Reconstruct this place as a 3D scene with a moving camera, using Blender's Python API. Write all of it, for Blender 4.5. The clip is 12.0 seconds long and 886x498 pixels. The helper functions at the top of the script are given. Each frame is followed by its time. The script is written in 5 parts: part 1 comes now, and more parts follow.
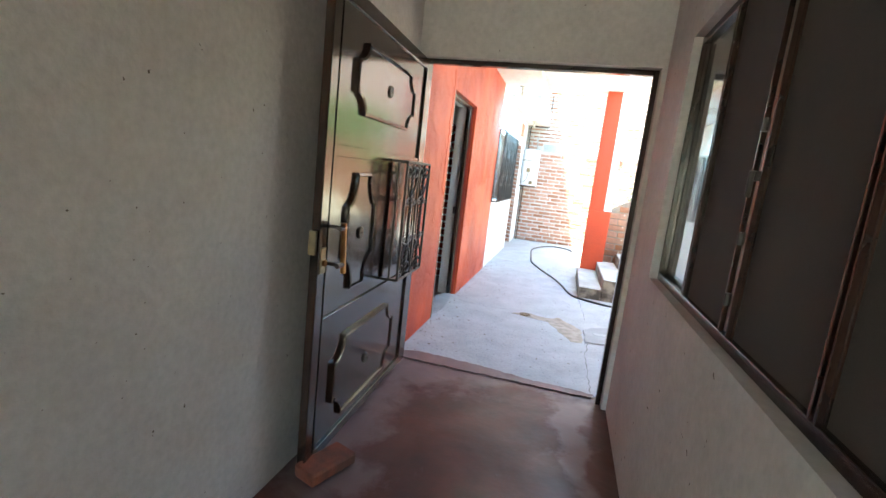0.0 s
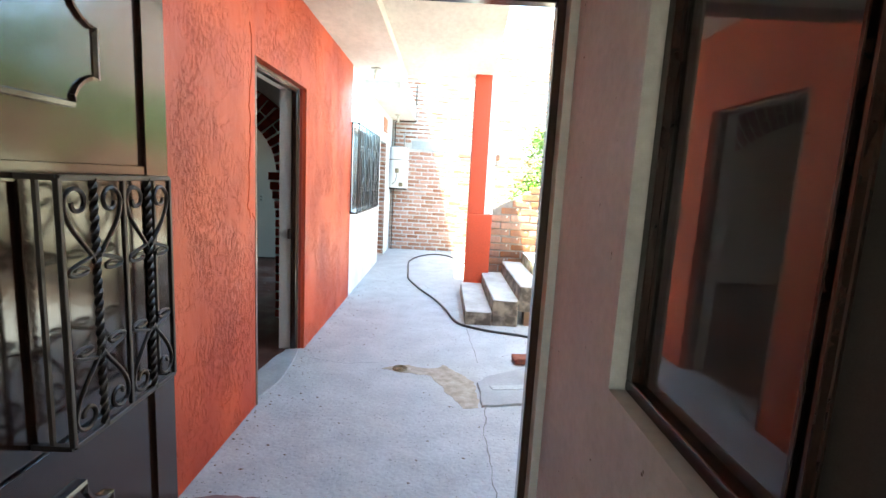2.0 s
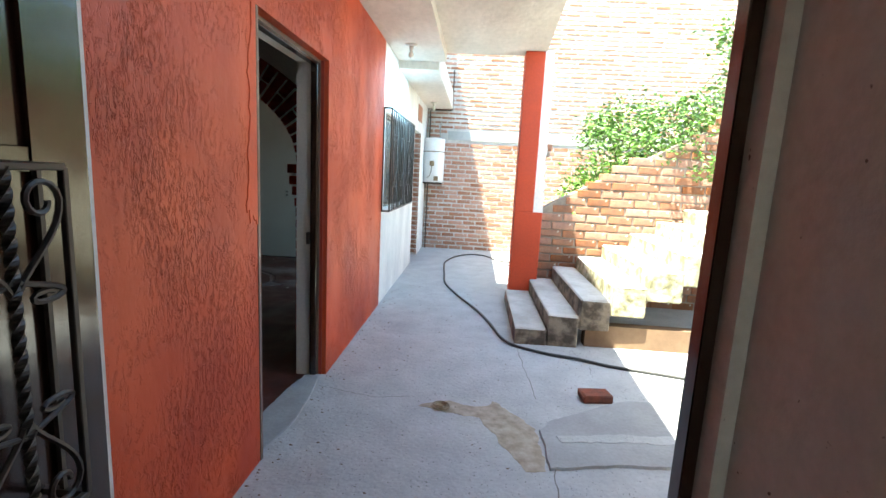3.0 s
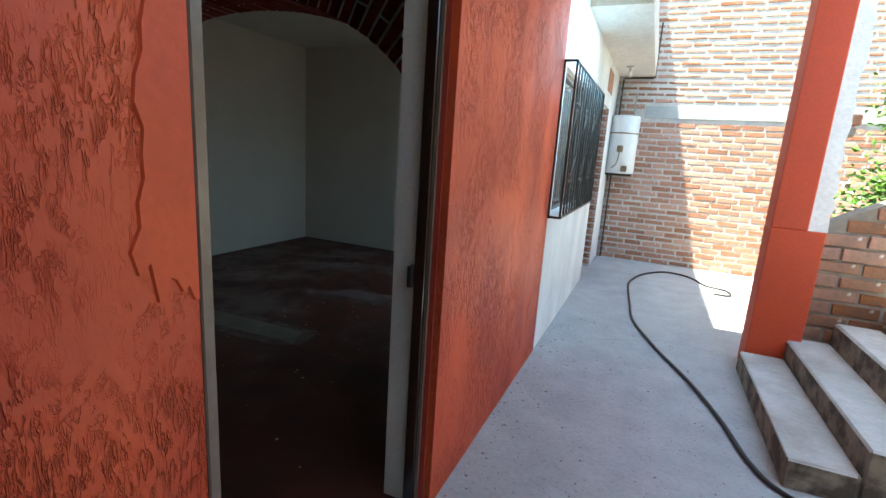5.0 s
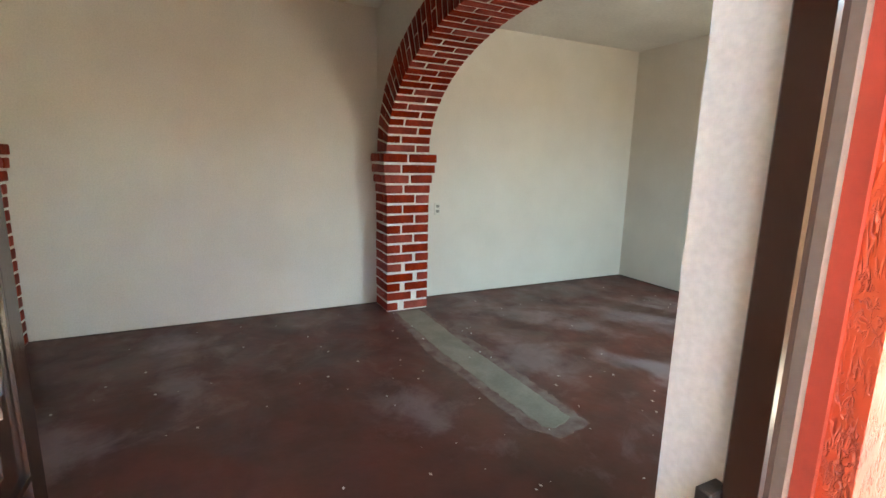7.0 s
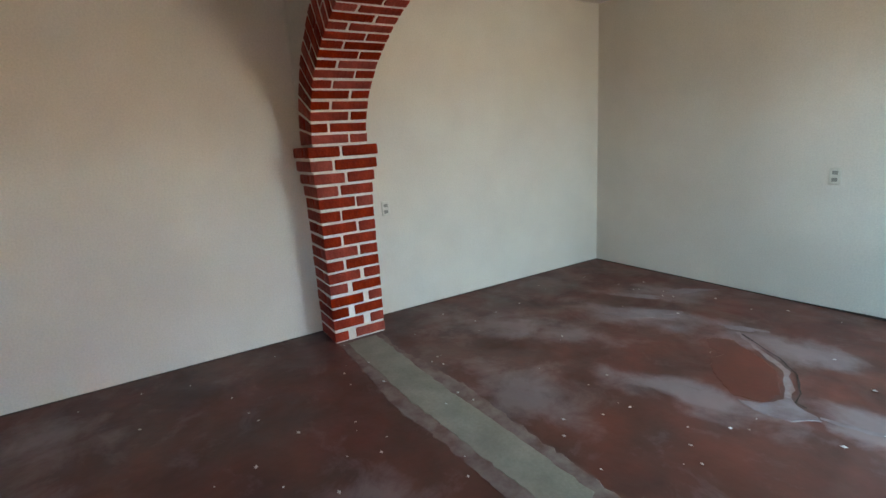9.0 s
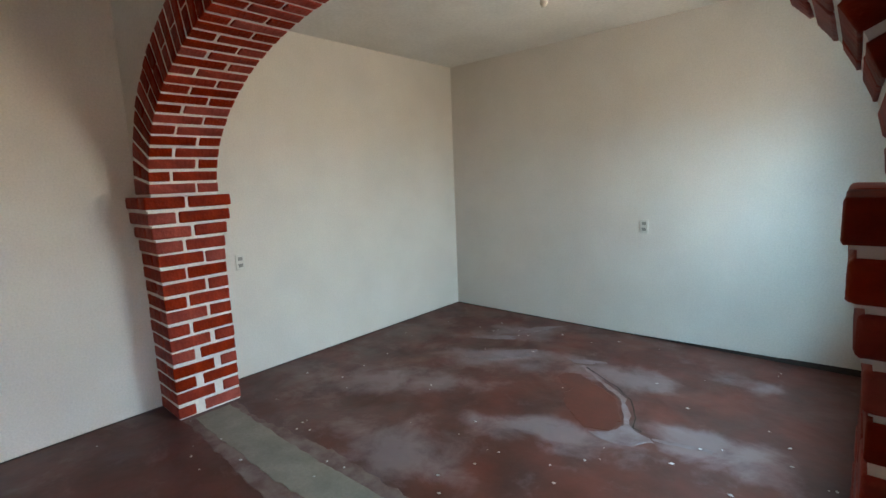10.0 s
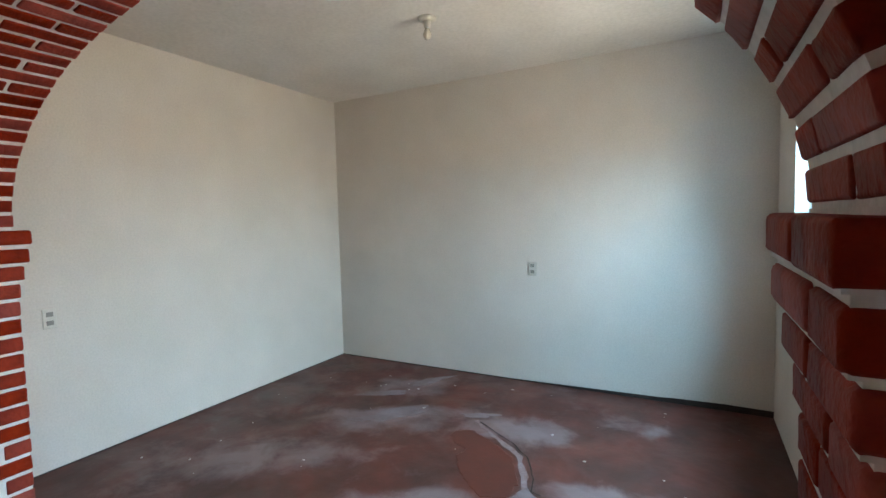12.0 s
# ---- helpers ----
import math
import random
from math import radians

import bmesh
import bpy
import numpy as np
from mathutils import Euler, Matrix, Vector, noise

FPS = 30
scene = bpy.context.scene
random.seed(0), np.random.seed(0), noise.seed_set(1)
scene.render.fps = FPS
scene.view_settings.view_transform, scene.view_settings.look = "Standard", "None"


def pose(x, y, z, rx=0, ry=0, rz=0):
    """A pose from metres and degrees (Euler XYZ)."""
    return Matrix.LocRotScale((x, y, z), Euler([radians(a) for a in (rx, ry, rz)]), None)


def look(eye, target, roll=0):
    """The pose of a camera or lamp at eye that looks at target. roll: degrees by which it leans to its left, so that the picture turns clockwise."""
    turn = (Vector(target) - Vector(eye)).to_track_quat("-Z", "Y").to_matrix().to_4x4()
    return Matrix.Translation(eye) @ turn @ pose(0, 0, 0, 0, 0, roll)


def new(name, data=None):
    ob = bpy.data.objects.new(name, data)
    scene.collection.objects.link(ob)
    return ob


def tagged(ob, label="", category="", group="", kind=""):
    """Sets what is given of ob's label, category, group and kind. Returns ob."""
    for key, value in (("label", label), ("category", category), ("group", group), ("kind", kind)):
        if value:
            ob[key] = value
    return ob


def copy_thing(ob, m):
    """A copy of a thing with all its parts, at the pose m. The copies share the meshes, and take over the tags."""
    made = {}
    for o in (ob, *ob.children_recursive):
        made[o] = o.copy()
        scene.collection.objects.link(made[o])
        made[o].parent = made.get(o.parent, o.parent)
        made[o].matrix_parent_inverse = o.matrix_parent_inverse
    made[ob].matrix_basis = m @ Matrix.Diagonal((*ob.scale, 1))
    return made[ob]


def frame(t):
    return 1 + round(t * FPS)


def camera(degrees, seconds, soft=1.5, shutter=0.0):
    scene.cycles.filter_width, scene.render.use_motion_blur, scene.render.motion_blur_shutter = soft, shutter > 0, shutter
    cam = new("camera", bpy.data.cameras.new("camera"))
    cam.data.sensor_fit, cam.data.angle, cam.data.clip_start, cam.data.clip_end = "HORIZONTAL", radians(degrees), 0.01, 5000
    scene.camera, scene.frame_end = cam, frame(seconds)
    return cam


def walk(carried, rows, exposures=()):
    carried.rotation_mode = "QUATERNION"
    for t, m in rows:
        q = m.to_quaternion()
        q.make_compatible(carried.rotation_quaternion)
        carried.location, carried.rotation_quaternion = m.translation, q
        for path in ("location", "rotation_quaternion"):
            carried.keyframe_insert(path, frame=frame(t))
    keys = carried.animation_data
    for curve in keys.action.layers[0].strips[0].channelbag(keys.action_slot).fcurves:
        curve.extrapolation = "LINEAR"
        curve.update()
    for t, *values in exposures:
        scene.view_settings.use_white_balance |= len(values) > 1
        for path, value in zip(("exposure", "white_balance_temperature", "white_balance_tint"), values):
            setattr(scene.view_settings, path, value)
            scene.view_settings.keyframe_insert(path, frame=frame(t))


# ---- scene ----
cam = camera(87.1, 12.0)
PATH = [
    (0, (0.577, 1.612, 1.391), (0.098, 3.526, 1.06), 6.5),
    (0.5, (0.615, 1.936, 1.431), (0.404, 3.899, 1.115), 5.7),
    (1, (0.597, 2.249, 1.458), (0.516, 4.226, 1.165), 4.7),
    (1.5, (0.564, 2.618, 1.465), (0.542, 4.599, 1.196), 3.9),
    (2, (0.605, 2.982, 1.455), (0.612, 4.961, 1.166), 3.1),
    (2.5, (0.581, 3.298, 1.459), (0.528, 5.272, 1.138), 2.8),
    (2.7, (0.535, 3.45, 1.448), (0.456, 5.423, 1.132), 2.8),
    (4.3, (0.23, 4.721, 1.429), (-0.227, 6.628, 1.033), 4.5),
    (4.5, (0.185, 4.859, 1.438), (-0.35, 6.742, 1.026), 4.5),
    (5, (0.147, 5.211, 1.43), (-0.635, 7.005, 1.017), 3.7),
    (5.1, (0.131, 5.251, 1.421), (-0.704, 7.023, 1.018), 3.7),
    (5.5, (0.045, 5.512, 1.405), (-0.998, 7.169, 0.998), 3.3),
    (6, (-0.135, 5.819, 1.411), (-1.468, 7.264, 1.044), 3.0),
    (6.5, (-0.222, 6.044, 1.411), (-1.843, 7.162, 1.058), 1.8),
    (7, (-0.31, 6.171, 1.39), (-2.079, 7.03, 1.022), 1.2),
    (7.2, (-0.391, 6.204, 1.396), (-2.186, 7.005, 1.029), 1.2),
    (8.8, (-1.021, 6.566, 1.418), (-2.744, 7.469, 0.951), -3.6),
    (9, (-1.04, 6.559, 1.426), (-2.708, 7.57, 0.982), -3.7),
    (9.5, (-1.065, 6.576, 1.46), (-2.557, 7.853, 1.081), -2.4),
    (10, (-1.076, 6.565, 1.502), (-2.386, 8.045, 1.199), -2.3),
    (10.5, (-1.052, 6.589, 1.5), (-2.24, 8.183, 1.281), -2.2),
    (11, (-1.067, 6.609, 1.495), (-2.155, 8.278, 1.32), -1.8),
    (11.5, (-1.107, 6.658, 1.489), (-2.108, 8.382, 1.325), -1.1),
    (12, (-1.208, 6.88, 1.458), (-2.158, 8.636, 1.329), -1.4),
]
EXPOSURES = [(0.0, 4.1, 6900, -4), (1.5, 4.1, 6900, -4), (2.5, 3.5, 6900, -4), (4.3, 2.4, 6700, -4), (5.5, 3.2, 6900, -4), (6.0, 4.0, 7100, -2),
             (6.5, 4.95, 7600, 0), (7.2, 6.0, 8100, 2), (8.8, 5.65, 7600, 3), (10.5, 5.75, 7300, 4), (12.0, 5.85, 7000, 4)]
walk(cam, [(t, look(eye, target, roll)) for t, eye, target, roll in PATH], EXPOSURES)

# ---- world and sun ----
SUN_TO = Vector((-0.245, -0.22, 1.0)).normalized()
world = bpy.data.worlds.new("world")
scene.world = world
world.use_nodes = True
wn = world.node_tree
sky = wn.nodes.new("ShaderNodeTexSky")
sky.sky_type = "NISHITA"
sky.sun_disc = False
sky.sun_elevation = math.asin(SUN_TO.z)
sky.sun_rotation = math.atan2(SUN_TO.x, SUN_TO.y)
wn.links.new(sky.outputs[0], wn.nodes["Background"].inputs[0])
wn.nodes["Background"].inputs[1].default_value = 0.15
sun = new("sun", bpy.data.lights.new("sun", "SUN"))
sun.data.energy, sun.data.angle, sun.data.color = 5.0, radians(0.53), (1.0, 0.96, 0.88)
sun.matrix_basis = look(SUN_TO * 20, (0, 0, 0))

# added fill lamp outside the room window, boosting the sky's light
win = new("window_light", bpy.data.lights.new("window_light", "AREA"))
win.data.shape, win.data.size, win.data.size_y = "RECTANGLE", 1.4, 0.6
win.data.energy, win.data.color, win.data.spread = 4.0, (0.36, 0.67, 1.0), radians(130)
win.matrix_basis = look((-0.16, 9.35, 2.28), (-4.6, 8.9, 0.2))
# added warm fill lamp for the daylight that the sunlit paving sends in through the same window
glow = new("window_bounce", bpy.data.lights.new("window_bounce", "AREA"))
glow.data.shape, glow.data.size, glow.data.size_y = "RECTANGLE", 1.5, 0.95
glow.data.energy, glow.data.color, glow.data.spread = 0.48, (1.0, 0.87, 0.76), radians(140)
glow.matrix_basis = look((-0.60, 9.41, 1.54), (-4.4, 8.7, 2.5))


# ---- materials ----
def material(name, color, rough=0.8, color2=None, scale=3.0, blend=(0.35, 0.65), bump=0.0, bump_scale=60.0, bump2=0.0,
             bump2_scale=6.0, metal=0.0, coat=0.0, vary=0.0, stretch=(1, 1, 1), rough_var=0.0, spec=0.5, speck=None, speck_scale=40.0, speck_at=0.72):
    m = bpy.data.materials.new(name)
    m.use_nodes = True
    nt = m.node_tree
    N, L = nt.nodes, nt.links
    b = N["Principled BSDF"]
    b.inputs["Roughness"].default_value = rough
    b.inputs["Metallic"].default_value = metal
    b.inputs["Coat Weight"].default_value = coat
    b.inputs["Specular IOR Level"].default_value = spec
    tc = N.new("ShaderNodeTexCoord")
    mp = N.new("ShaderNodeMapping")
    mp.inputs["Scale"].default_value = stretch
    L.new(tc.outputs["Object"], mp.inputs[0])

    def noise_tex(sc, detail=5.0, r=0.55):
        n = N.new("ShaderNodeTexNoise")
        n.inputs["Scale"].default_value = sc
        n.inputs["Detail"].default_value = detail
        n.inputs["Roughness"].default_value = r
        L.new(mp.outputs[0], n.inputs["Vector"])
        return n

    def mixed(fac, a, c):
        x = N.new("ShaderNodeMix")
        x.data_type = "RGBA"
        for sock, v in ((x.inputs[0], fac), (x.inputs[6], a), (x.inputs[7], c)):
            if hasattr(v, "links"):
                L.new(v, sock)
            elif isinstance(v, (int, float)):
                sock.default_value = v
            else:
                sock.default_value = (*v, 1)
        return x.outputs[2]

    def ramp(src, lo, hi):
        r = N.new("ShaderNodeMapRange")
        r.inputs[1].default_value, r.inputs[2].default_value = lo, hi
        L.new(src, r.inputs[0])
        return r.outputs[0]

    c2 = color2 or tuple(v * 0.8 for v in color)
    col = mixed(ramp(noise_tex(scale).outputs[0], *blend), color, c2)
    fine = noise_tex(bump_scale, 4.0)
    col = mixed(ramp(fine.outputs[0], 0.35, 0.75), col, mixed(0.14, col, (0.0, 0.0, 0.0)))
    if speck:
        col = mixed(ramp(noise_tex(speck_scale, 2.0).outputs[0], speck_at, speck_at + 0.03), col, speck)
    if vary:
        info = N.new("ShaderNodeObjectInfo")
        isl = N.new("ShaderNodeNewGeometry")
        add = N.new("ShaderNodeMath")
        add.operation = "ADD"
        L.new(info.outputs["Random"], add.inputs[0])
        L.new(isl.outputs["Random Per Island"], add.inputs[1])
        fr = N.new("ShaderNodeMath")
        fr.operation = "FRACT"
        L.new(add.outputs[0], fr.inputs[0])
        hsv = N.new("ShaderNodeHueSaturation")
        L.new(col, hsv.inputs["Color"])
        v = N.new("ShaderNodeMapRange")
        v.inputs[3].default_value, v.inputs[4].default_value = 1 - vary, 1 + vary
        L.new(fr.outputs[0], v.inputs[0])
        L.new(v.outputs[0], hsv.inputs["Value"])
        s2 = N.new("ShaderNodeMapRange")
        s2.inputs[3].default_value, s2.inputs[4].default_value = 1 + vary * 0.5, 1 - vary * 0.6
        L.new(fr.outputs[0], s2.inputs[0])
        L.new(s2.outputs[0], hsv.inputs["Saturation"])
        col = hsv.outputs[0]
    L.new(col, b.inputs["Base Color"])
    if rough_var:
        rr = N.new("ShaderNodeMapRange")
        rr.inputs[3].default_value, rr.inputs[4].default_value = max(0.02, rough - rough_var), min(1, rough + rough_var)
        L.new(noise_tex(scale * 1.7).outputs[0], rr.inputs[0])
        L.new(rr.outputs[0], b.inputs["Roughness"])
    last = None
    for amount, src in ((bump2, noise_tex(bump2_scale, 4.0)), (bump, fine)):
        if amount:
            bn = N.new("ShaderNodeBump")
            bn.inputs["Distance"].default_value = amount
            bn.inputs["Strength"].default_value = 1.0
            L.new(src.outputs[0], bn.inputs["Height"])
            if last:
                L.new(last, bn.inputs["Normal"])
            last = bn.outputs[0]
    if last:
        L.new(last, b.inputs["Normal"])
    return m


def grooved_plaster(name, color, dark, stretch=(1, 1, 1)):
    """Dragged plaster: smooth coat torn by short upright worm tracks in patches."""
    m = bpy.data.materials.new(name)
    m.use_nodes = True
    nt = m.node_tree
    N, L = nt.nodes, nt.links
    b = N["Principled BSDF"]
    b.inputs["Roughness"].default_value = 0.48
    b.inputs["Specular IOR Level"].default_value = 0.5
    tc = N.new("ShaderNodeTexCoord")

    def tex(sc, st, detail=3.0, dist=0.0):
        mp = N.new("ShaderNodeMapping")
        mp.inputs["Scale"].default_value = st
        L.new(tc.outputs["Object"], mp.inputs[0])
        n = N.new("ShaderNodeTexNoise")
        n.inputs["Scale"].default_value = sc
        n.inputs["Detail"].default_value = detail
        n.inputs["Distortion"].default_value = dist
        L.new(mp.outputs[0], n.inputs["Vector"])
        return n.outputs[0]

    def rng(src, a, c, lo=0.0, hi=1.0):
        r = N.new("ShaderNodeMapRange")
        r.interpolation_type = "SMOOTHSTEP"
        for k, v in zip((1, 2, 3, 4), (a, c, lo, hi)):
            r.inputs[k].default_value = v
        L.new(src, r.inputs[0])
        return r.outputs[0]

    def mul(a, c):
        x = N.new("ShaderNodeMath")
        x.operation = "MULTIPLY"
        L.new(a, x.inputs[0])
        if isinstance(c, float):
            x.inputs[1].default_value = c
        else:
            L.new(c, x.inputs[1])
        return x.outputs[0]

    def add(a, c):
        x = N.new("ShaderNodeMath")
        x.operation = "ADD"
        L.new(a, x.inputs[0])
        L.new(c, x.inputs[1])
        return x.outputs[0]

    def worm(src, width):
        """Thin winding tracks along the middle level of a noise."""
        x = N.new("ShaderNodeMath")
        x.operation = "SUBTRACT"
        L.new(src, x.inputs[0])
        x.inputs[1].default_value = 0.5
        y = N.new("ShaderNodeMath")
        y.operation = "ABSOLUTE"
        L.new(x.outputs[0], y.inputs[0])
        return rng(y.outputs[0], 0.0, width, 1.0, 0.0)

    gaps = rng(tex(44, (1.4, 1.4, 0.55), 3.0), 0.44, 0.56)
    zone = rng(tex(2.9, (1, 1, 0.8), 4.0), 0.42, 0.58)
    groove = mul(mul(worm(tex(96, (1.5, 1.5, 0.27), 2.0, 0.5), 0.085), gaps), zone)
    nicks = mul(mul(worm(tex(130, (1.2, 1.2, 0.6), 2.0, 0.8), 0.060), rng(tex(40, (1.2, 1.2, 0.7), 2.0), 0.47, 0.58)), rng(tex(3.7, (1, 1, 1), 4.0), 0.42, 0.58))
    relief = add(mul(tex(9, (1, 1, 0.6), 6.0), 0.55), add(mul(groove, -0.70), mul(nicks, -0.25)))
    bn = N.new("ShaderNodeBump")
    bn.inputs["Distance"].default_value = 0.0085
    L.new(relief, bn.inputs["Height"])
    L.new(bn.outputs[0], b.inputs["Normal"])
    mx = N.new("ShaderNodeMix")
    mx.data_type = "RGBA"
    mx.inputs[6].default_value, mx.inputs[7].default_value = (*color, 1), (*dark, 1)
    L.new(rng(tex(2.4, (1, 1, 0.6), 7.0), 0.32, 0.70), mx.inputs[0])
    L.new(mx.outputs[2], b.inputs["Base Color"])
    return m


def worn_red_floor(name, spots=()):
    """Red oxide cement with chalky bare patches, scuffs and pale paint specks."""
    m = bpy.data.materials.new(name)
    m.use_nodes = True
    nt = m.node_tree
    N, L = nt.nodes, nt.links
    b = N["Principled BSDF"]
    tc = N.new("ShaderNodeTexCoord")

    def tex(sc, detail=6.0, rough=0.6, dist=0.0):
        n = N.new("ShaderNodeTexNoise")
        n.inputs["Scale"].default_value = sc
        n.inputs["Detail"].default_value = detail
        n.inputs["Roughness"].default_value = rough
        n.inputs["Distortion"].default_value = dist
        L.new(tc.outputs["Object"], n.inputs["Vector"])
        return n.outputs[0]

    def rng(src, a, c, lo=0.0, hi=1.0):
        r = N.new("ShaderNodeMapRange")
        for k, v in zip((1, 2, 3, 4), (a, c, lo, hi)):
            r.inputs[k].default_value = v
        L.new(src, r.inputs[0])
        return r.outputs[0]

    def mix(fac, a, c):
        x = N.new("ShaderNodeMix")
        x.data_type = "RGBA"
        L.new(fac, x.inputs[0])
        for sock, v in ((x.inputs[6], a), (x.inputs[7], c)):
            if isinstance(v, tuple):
                sock.default_value = (*v, 1)
            else:
                L.new(v, sock)
        return x.outputs[2]

    red = mix(rng(tex(3.0), 0.35, 0.65), (0.105, 0.024, 0.016), (0.050, 0.017, 0.013))
    if spots:
        warp = N.new("ShaderNodeVectorMath")
        warp.operation = "MULTIPLY_ADD"
        wn_ = N.new("ShaderNodeTexNoise")
        wn_.inputs["Scale"].default_value = 2.6
        wn_.inputs["Detail"].default_value = 5.0
        L.new(tc.outputs["Object"], wn_.inputs["Vector"])
        L.new(wn_.outputs["Color"], warp.inputs[0])
        warp.inputs[1].default_value = (0.55, 0.55, 0.0)
        shift = N.new("ShaderNodeVectorMath")
        shift.operation = "ADD"
        L.new(tc.outputs["Object"], shift.inputs[0])
        shift.inputs[1].default_value = (-0.275, -0.275, 0.0)
        L.new(shift.outputs[0], warp.inputs[2])
        total = tex(3.6, 8.0, 0.68, 0.4)
        for x, y, rx, ry, turn, amount in spots:
            mp = N.new("ShaderNodeMapping")
            mp.vector_type = "TEXTURE"
            mp.inputs["Location"].default_value = (x, y, 0)
            mp.inputs["Rotation"].default_value = (0, 0, turn)
            mp.inputs["Scale"].default_value = (rx, ry, 1)
            L.new(warp.outputs[0], mp.inputs[0])
            g = N.new("ShaderNodeTexGradient")
            g.gradient_type = "SPHERICAL"
            L.new(mp.outputs[0], g.inputs[0])
            ma = N.new("ShaderNodeMath")
            ma.operation = "MULTIPLY_ADD"
            L.new(g.outputs[1], ma.inputs[0])
            ma.inputs[1].default_value = amount
            L.new(total, ma.inputs[2])
            total = ma.outputs[0]
        chalk = rng(total, 0.55, 0.80, 0.0, 0.56)
    else:
        chalk = rng(tex(1.7, 6.0, 0.55, 0.4), 0.49, 0.61, 0.0, 0.62)
    col = mix(chalk, red, (0.23, 0.165, 0.165))
    L.new(col, b.inputs["Base Color"])
    rf = rng(tex(2.2, 5.0, 0.6, 0.6), 0.36, 0.64, 0.36, 0.60)
    L.new(rf, b.inputs["Roughness"])
    bn = N.new("ShaderNodeBump")
    bn.inputs["Distance"].default_value = 0.003
    L.new(tex(7.0, 3.0), bn.inputs["Height"])
    L.new(bn.outputs[0], b.inputs["Normal"])
    return m


M_WALL = material("cream_plaster", (0.67, 0.625, 0.565), 0.75, (0.60, 0.56, 0.505), 1.2, bump=0.0006, bump_scale=90, bump2=0.006, bump2_scale=2.5)
M_HALL = material("pale_hall_plaster", (0.63, 0.60, 0.58), 0.65, (0.52, 0.49, 0.48), 1.6, bump=0.0025, bump_scale=34, bump2=0.010, bump2_scale=3.0, speck=(0.13, 0.10, 0.085), speck_scale=30, speck_at=0.725)
M_CEIL = material("ceiling_plaster", (0.72, 0.70, 0.66), 0.8, (0.64, 0.62, 0.58), 1.5, bump=0.001, bump_scale=40, bump2=0.008, bump2_scale=2)
M_SOFFIT = material("rough_soffit_plaster", (0.68, 0.63, 0.58), 0.85, (0.55, 0.50, 0.46), 2.0, bump=0.003, bump_scale=25, bump2=0.01, bump2_scale=5, stretch=(1, 0.5, 1))
M_OUTWHITE = material("limewashed_wall", (0.78, 0.78, 0.76), 0.85, (0.60, 0.61, 0.61), 2.5, bump=0.002, bump_scale=35, bump2=0.008, bump2_scale=4, stretch=(1, 1, 0.4))
M_ORANGE = grooved_plaster("orange_dragged_plaster", (0.57, 0.074, 0.018), (0.40, 0.037, 0.010))
M_ORANGE_FLAT = material("orange_painted_column", (0.58, 0.064, 0.016), 0.6, (0.52, 0.06, 0.02), 3.0, bump=0.001, bump_scale=60)
M_REDTRIM = material("dark_red_painted_reveal", (0.36, 0.035, 0.018), 0.55, (0.3, 0.03, 0.015), 5.0, bump=0.001)
M_CONCRETE = material("pale_concrete", (0.43, 0.44, 0.455), 0.85, (0.34, 0.35, 0.36), 4.0, (0.30, 0.70), bump=0.005, bump_scale=45, bump2=0.008, bump2_scale=5, speck=(0.13, 0.12, 0.12), speck_scale=75, speck_at=0.68)
M_CEMENT = material("brown_bare_cement", (0.42, 0.37, 0.30), 0.9, (0.27, 0.225, 0.17), 14.0, bump=0.004, bump_scale=40)
M_CEMENT_GREY = material("grey_cement_patch", (0.33, 0.34, 0.35), 0.85, (0.27, 0.28, 0.29), 5.0, bump=0.002, bump_scale=50)
M_FLANK = material("thick_white_lime", (0.88, 0.87, 0.84), 0.85, (0.80, 0.79, 0.76), 9.0, bump=0.004, bump_scale=40)
M_DUST = material("cement_dust_film", (0.20, 0.14, 0.12), 0.8, (0.12, 0.055, 0.045), 9.0)
M_STRIP = material("raw_cement_strip", (0.25, 0.215, 0.170), 0.9, (0.18, 0.152, 0.120), 5.0, bump=0.002, bump_scale=60)
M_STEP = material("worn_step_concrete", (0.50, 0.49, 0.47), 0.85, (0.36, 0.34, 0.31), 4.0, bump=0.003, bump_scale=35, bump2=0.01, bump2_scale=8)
# step sides: stains plus painted shade low down, painted sunlight on the upper steps
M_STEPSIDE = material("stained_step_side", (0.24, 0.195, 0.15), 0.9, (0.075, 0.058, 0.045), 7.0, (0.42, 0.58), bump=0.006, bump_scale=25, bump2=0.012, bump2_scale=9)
M_STEPLIT = material("mottled_lime_step_side", (0.50, 0.45, 0.33), 0.9, (0.20, 0.19, 0.11), 9.0, (0.42, 0.6), bump=0.006, bump_scale=25, bump2=0.012, bump2_scale=9)
M_UNDER = material("brown_earth_wall", (0.20, 0.125, 0.075), 0.9, (0.15, 0.09, 0.055), 2.0, bump=0.003, bump_scale=20)
M_REDFLOOR = worn_red_floor("worn_red_floor_paint")
